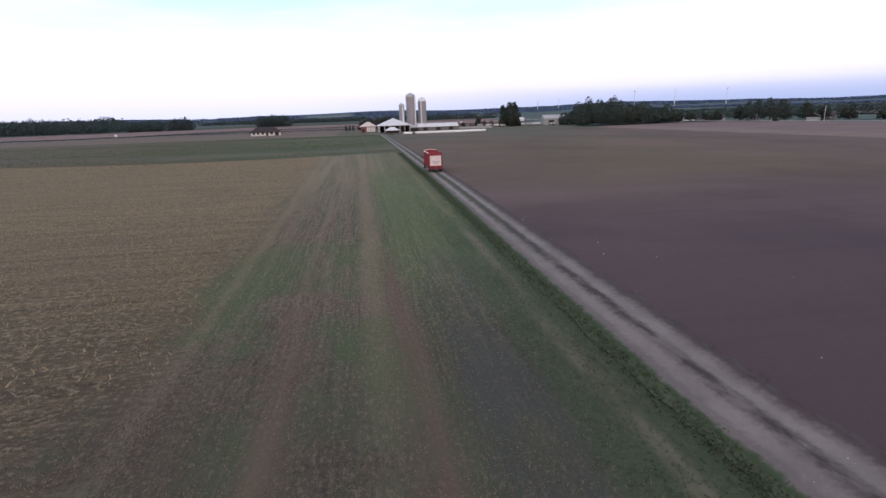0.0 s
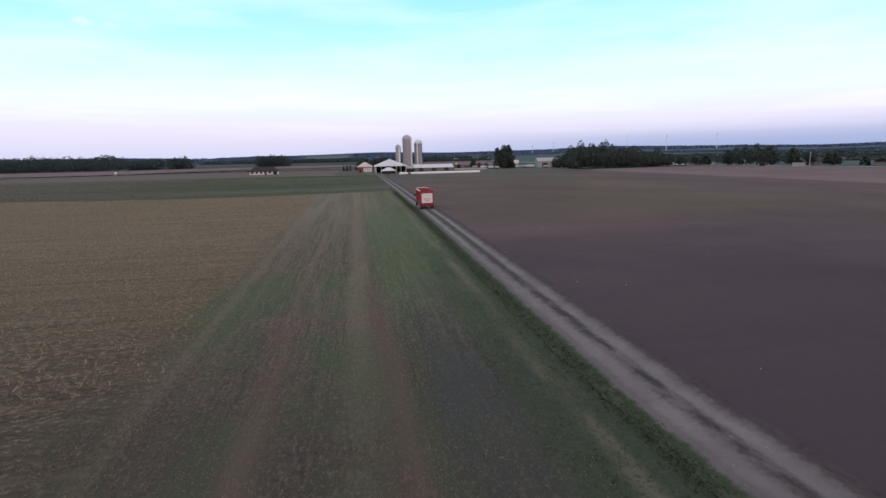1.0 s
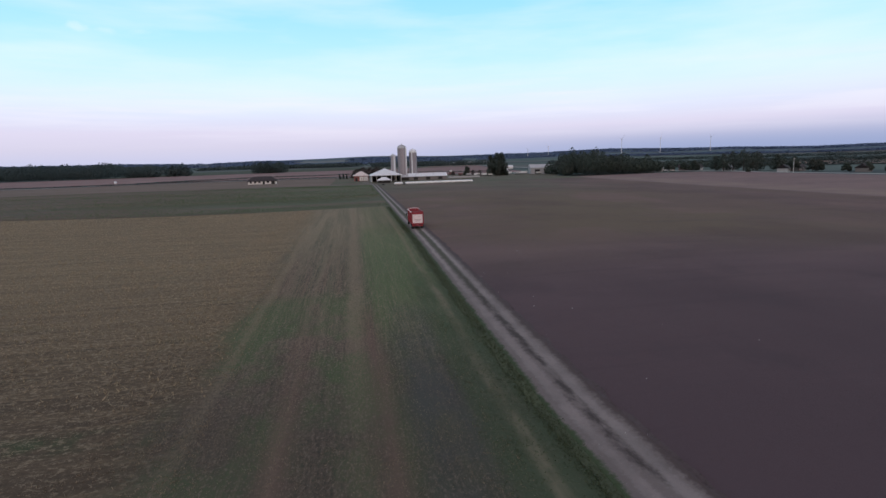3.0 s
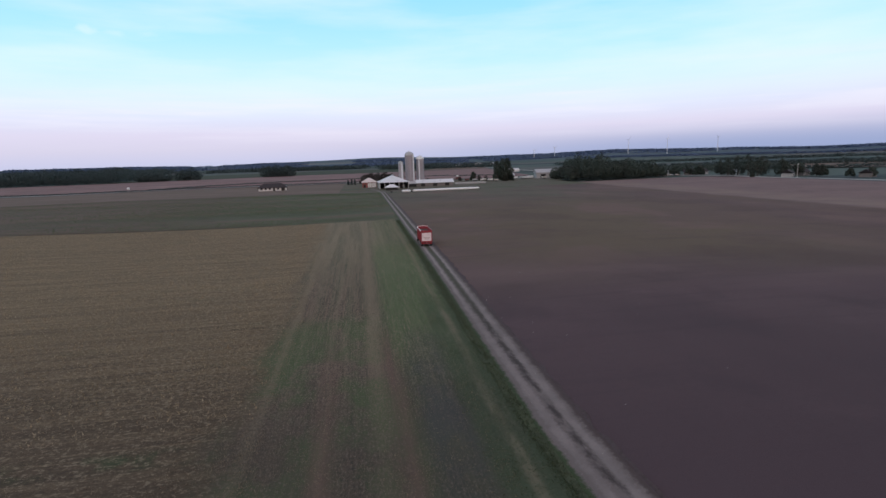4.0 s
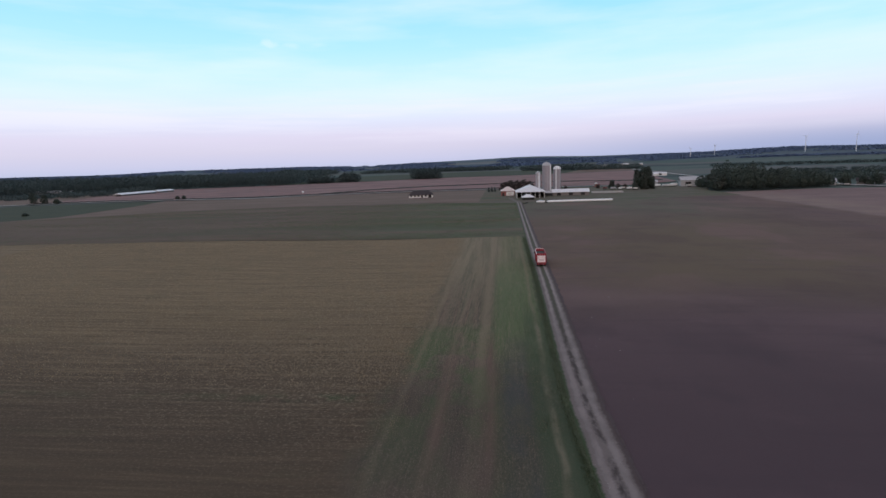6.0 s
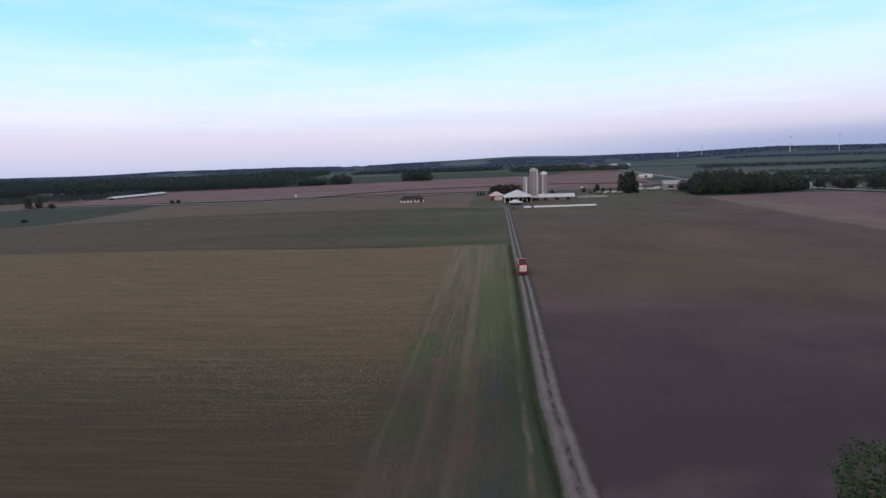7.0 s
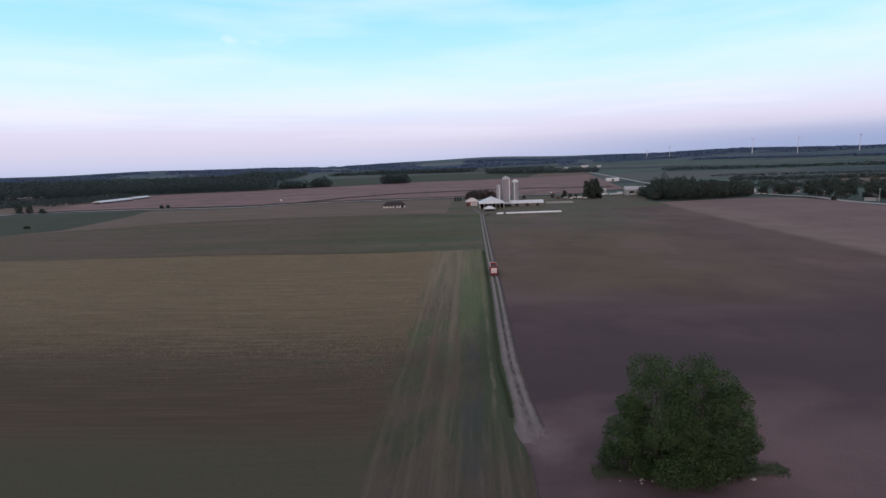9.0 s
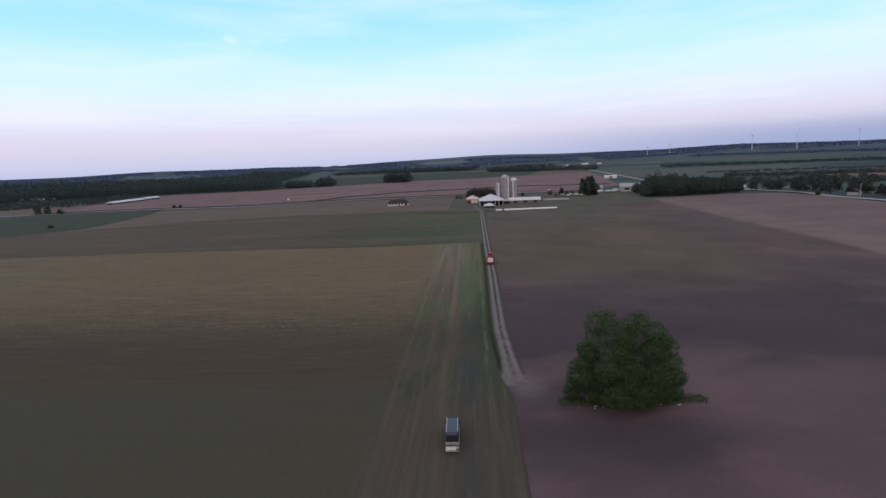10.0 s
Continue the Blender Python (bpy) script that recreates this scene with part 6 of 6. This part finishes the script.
for k in range(6):
    rod(rack, (-0.95 + 0.38 * k, -0.3, 0.6), (-0.95 + 0.38 * k, -1.15, 0.6), 0.03, seg=6)
rack = part("rear_rack", rack, M_SILVER, van, "silver rear cargo rack")
b = B()
box(b, (-0.2, -0.8, 0.82), (1.6, 0.5, 0.34), 0, 0.05)
part("cargo_box", b, M_WHITE, rack, "white cargo box")

# ---------------------------------------------------------------- stubble, blades, clods


def tufts(name, x, y, h, width, material, label, category, seed, lean=1.0):
    """Small upright wedges, three corners each, standing on the land."""
    r = np.random.default_rng(seed)
    n = len(x)
    z = land(x, y)
    a = r.uniform(0, 2 * math.pi, n)
    w = width * r.uniform(0.6, 1.5, n)
    hh = h * r.uniform(0.5, 1.4, n)
    dx, dy = np.cos(a) * w / 2, np.sin(a) * w / 2
    v = np.stack([np.column_stack([x - dx, y - dy, z - 0.01]), np.column_stack([x + dx, y + dy, z - 0.01]),
                  np.column_stack([x + r.normal(0, lean, n) * hh, y + r.normal(0, lean, n) * hh, z + hh])], 1).reshape(-1, 3)
    return tagged(new(name, raw_mesh(name, v, np.arange(3 * n).reshape(-1, 3), material)), label, category, kind="stuff")


def scatter(n, x0, x1, y0, y1, seed, near=30.0):
    """Random spots, thinning with the distance beyond y0."""
    r = np.random.default_rng(seed)
    x = r.uniform(x0, x1, n)
    y = y0 + (y1 - y0) * r.random(n) ** 1.5
    fade = smooth(x, x0, x0 + 0.35 * (x1 - x0)) if x0 < -40 else 1.0
    fade = fade * smooth(y, y0, y0 + 8) * smooth(y, y1, y0 + 0.35 * (y1 - y0))
    fit_in = r.random(n) < fade
    x, y = x[fit_in], y[fit_in]
    n = len(x)
    keep = np.array([noise.noise((a * 0.35, b * 0.2, 3.0)) + 0.5 * noise.noise((a * 1.3, b * 0.9, 9.0)) for a, b in zip(x, y)]) > r.uniform(-0.6, 0.45, n)
    return x[keep], y[keep]


sx_, sy_ = scatter(110000, -46, -8, 6, 95, 101)
thick = rng.random(len(sx_)) < np.maximum(smooth(sx_, -24, -13), smooth(sy_, 12, 36)) * 0.85 + 0.15
sx_, sy_ = sx_[thick], sy_[thick]
tufts("stubble", sx_, np.round(sy_ / 0.55) * 0.55 + rng.normal(0, 0.1, len(sy_)), 0.08, 0.04, M_STRAW, "short pale cut stubble in rows", "stubble", 102, 1.0)
r_far = np.random.default_rng(121)
fx, fy = r_far.uniform(-175, -9.5, 88000), 22 + 132 * r_far.random(88000) ** 0.9
fx = fx + 6 * smooth(fx, -20, -9.5) * (r_far.random(88000) - 0.7)
tufts("far_stubble", fx, fy, 0.165, 0.1, M_STRAW_FAR, "short pale cut straw standing in the far rows", "stubble", 122, 0.6)
gx2, gy2 = r_far.uniform(-330, 11.5, 270000), r_far.random(270000)
g_end = np.interp(gx2, [-420, -330, -237, -150, -55, 12], [225, 262, 320, 342, 339, 322])
gy2 = EDGE_Y + 3 + (g_end - EDGE_Y - 5) * gy2
bare = np.array([noise.noise((a * 0.006, b * 0.03, 8.0)) + 0.4 * noise.noise((a * 0.03, b * 0.08, 2.0)) for a, b in zip(gx2, gy2)]) > r_far.uniform(-0.45, 0.4, 270000)
bare &= r_far.random(270000) < 0.35 + 0.65 * smooth(gx2, -140, -40)
tufts("crop_blades", gx2[bare], gy2[bare], 0.23, 0.13, M_CROP, "low young green crop plants in rows", "crop", 123, 0.5)
sx_, sy_ = scatter(80000, -11, 8, 6, 70, 103)
tufts("headland_straw", sx_, sy_, 0.045, 0.03, M_STRAW, "loose straw and short stubble on the headland", "straw", 104, 1.4)
sx_, sy_ = scatter(9000, 6.4, 10.2, 6, 80, 105)
tufts("headland_grass", sx_, sy_, 0.08, 0.06, M_TURF, "short patchy grass on the headland", "grass", 106, 1.8)
r_ = np.random.default_rng(107)
vy = -9 + 160 * r_.random(26000) ** 1.2
vx = r_.normal(10.8, 0.3, 26000) + np.array([drift(v) for v in vy])
tufts("verge_grass", vx, vy, 0.1, 0.08, M_BLADE, "tall rank grass along the lane", "grass", 108)
my = -12 + 127 * r_.random(14000)
mx = r_.normal(13.1, 0.15, 14000) + np.array([drift(v) for v in my])
keep = np.array([noise.noise((0.0, b * 0.22, 5.0)) for b in my]) > 0.12
tufts("lane_middle_grass", mx[keep], my[keep], 0.08, 0.06, M_DRY, "dry worn grass along the middle of the lane", "grass", 109)
ix, iy = r_.uniform(21, 46, 10000), r_.normal(-24.8, 0.8, 10000)
tufts("island_grass", ix, iy, 0.13, 0.12, M_BLADE, "tall rough grass round the field trees", "grass", 110)


def clods(name, x, y, size, material, label, category, seed):
    r = np.random.default_rng(seed)
    n = len(x)
    s = size * r.uniform(0.4, 1.5, n)
    z = land(x, y)
    base = np.array([(1, 0, 0), (0, 1, 0), (-1, 0, 0), (0, -1, 0), (0, 0, 0.8)], float)
    v = base[None] * s[:, None, None] * r.uniform(0.6, 1.3, (n, 5, 3)) + np.column_stack([x, y, z])[:, None]
    f = np.array([(0, 1, 4), (1, 2, 4), (2, 3, 4), (3, 0, 4)])
    faces = (f[None] + 5 * np.arange(n)[:, None, None]).reshape(-1, 3)
    return tagged(new(name, raw_mesh(name, v.reshape(-1, 3), faces, material)), label, category, kind="stuff")


cx_, cy_ = scatter(9000, 15.2, 45, 4, 60, 111)
clods("soil_clods", cx_, cy_, 0.035, M_CLOD, "small crumbled clods on the tilled soil", "soil clods", 112)
cx_, cy_ = r_.uniform(15.6, 50, 16), r_.uniform(8, 70, 16)
clods("field_stones", cx_, cy_, 0.06, M_STONE, "scattered pale field stones", "stones", 113)
cy_ = r_.uniform(-12, 70, 900)
cx_ = r_.normal(LANE_X, 0.9, 900) + np.array([drift(v) for v in cy_])
clods("lane_gravel", cx_, cy_, 0.05, M_STONE, "loose pale gravel on the lane", "gravel", 114)
cx_, cy_ = r_.uniform(24, 41, 26), r_.normal(-26.9, 0.25, 26)
clods("island_stones", cx_, cy_, 0.22, M_STONE, "pale stones at the foot of the field trees", "stones", 115)
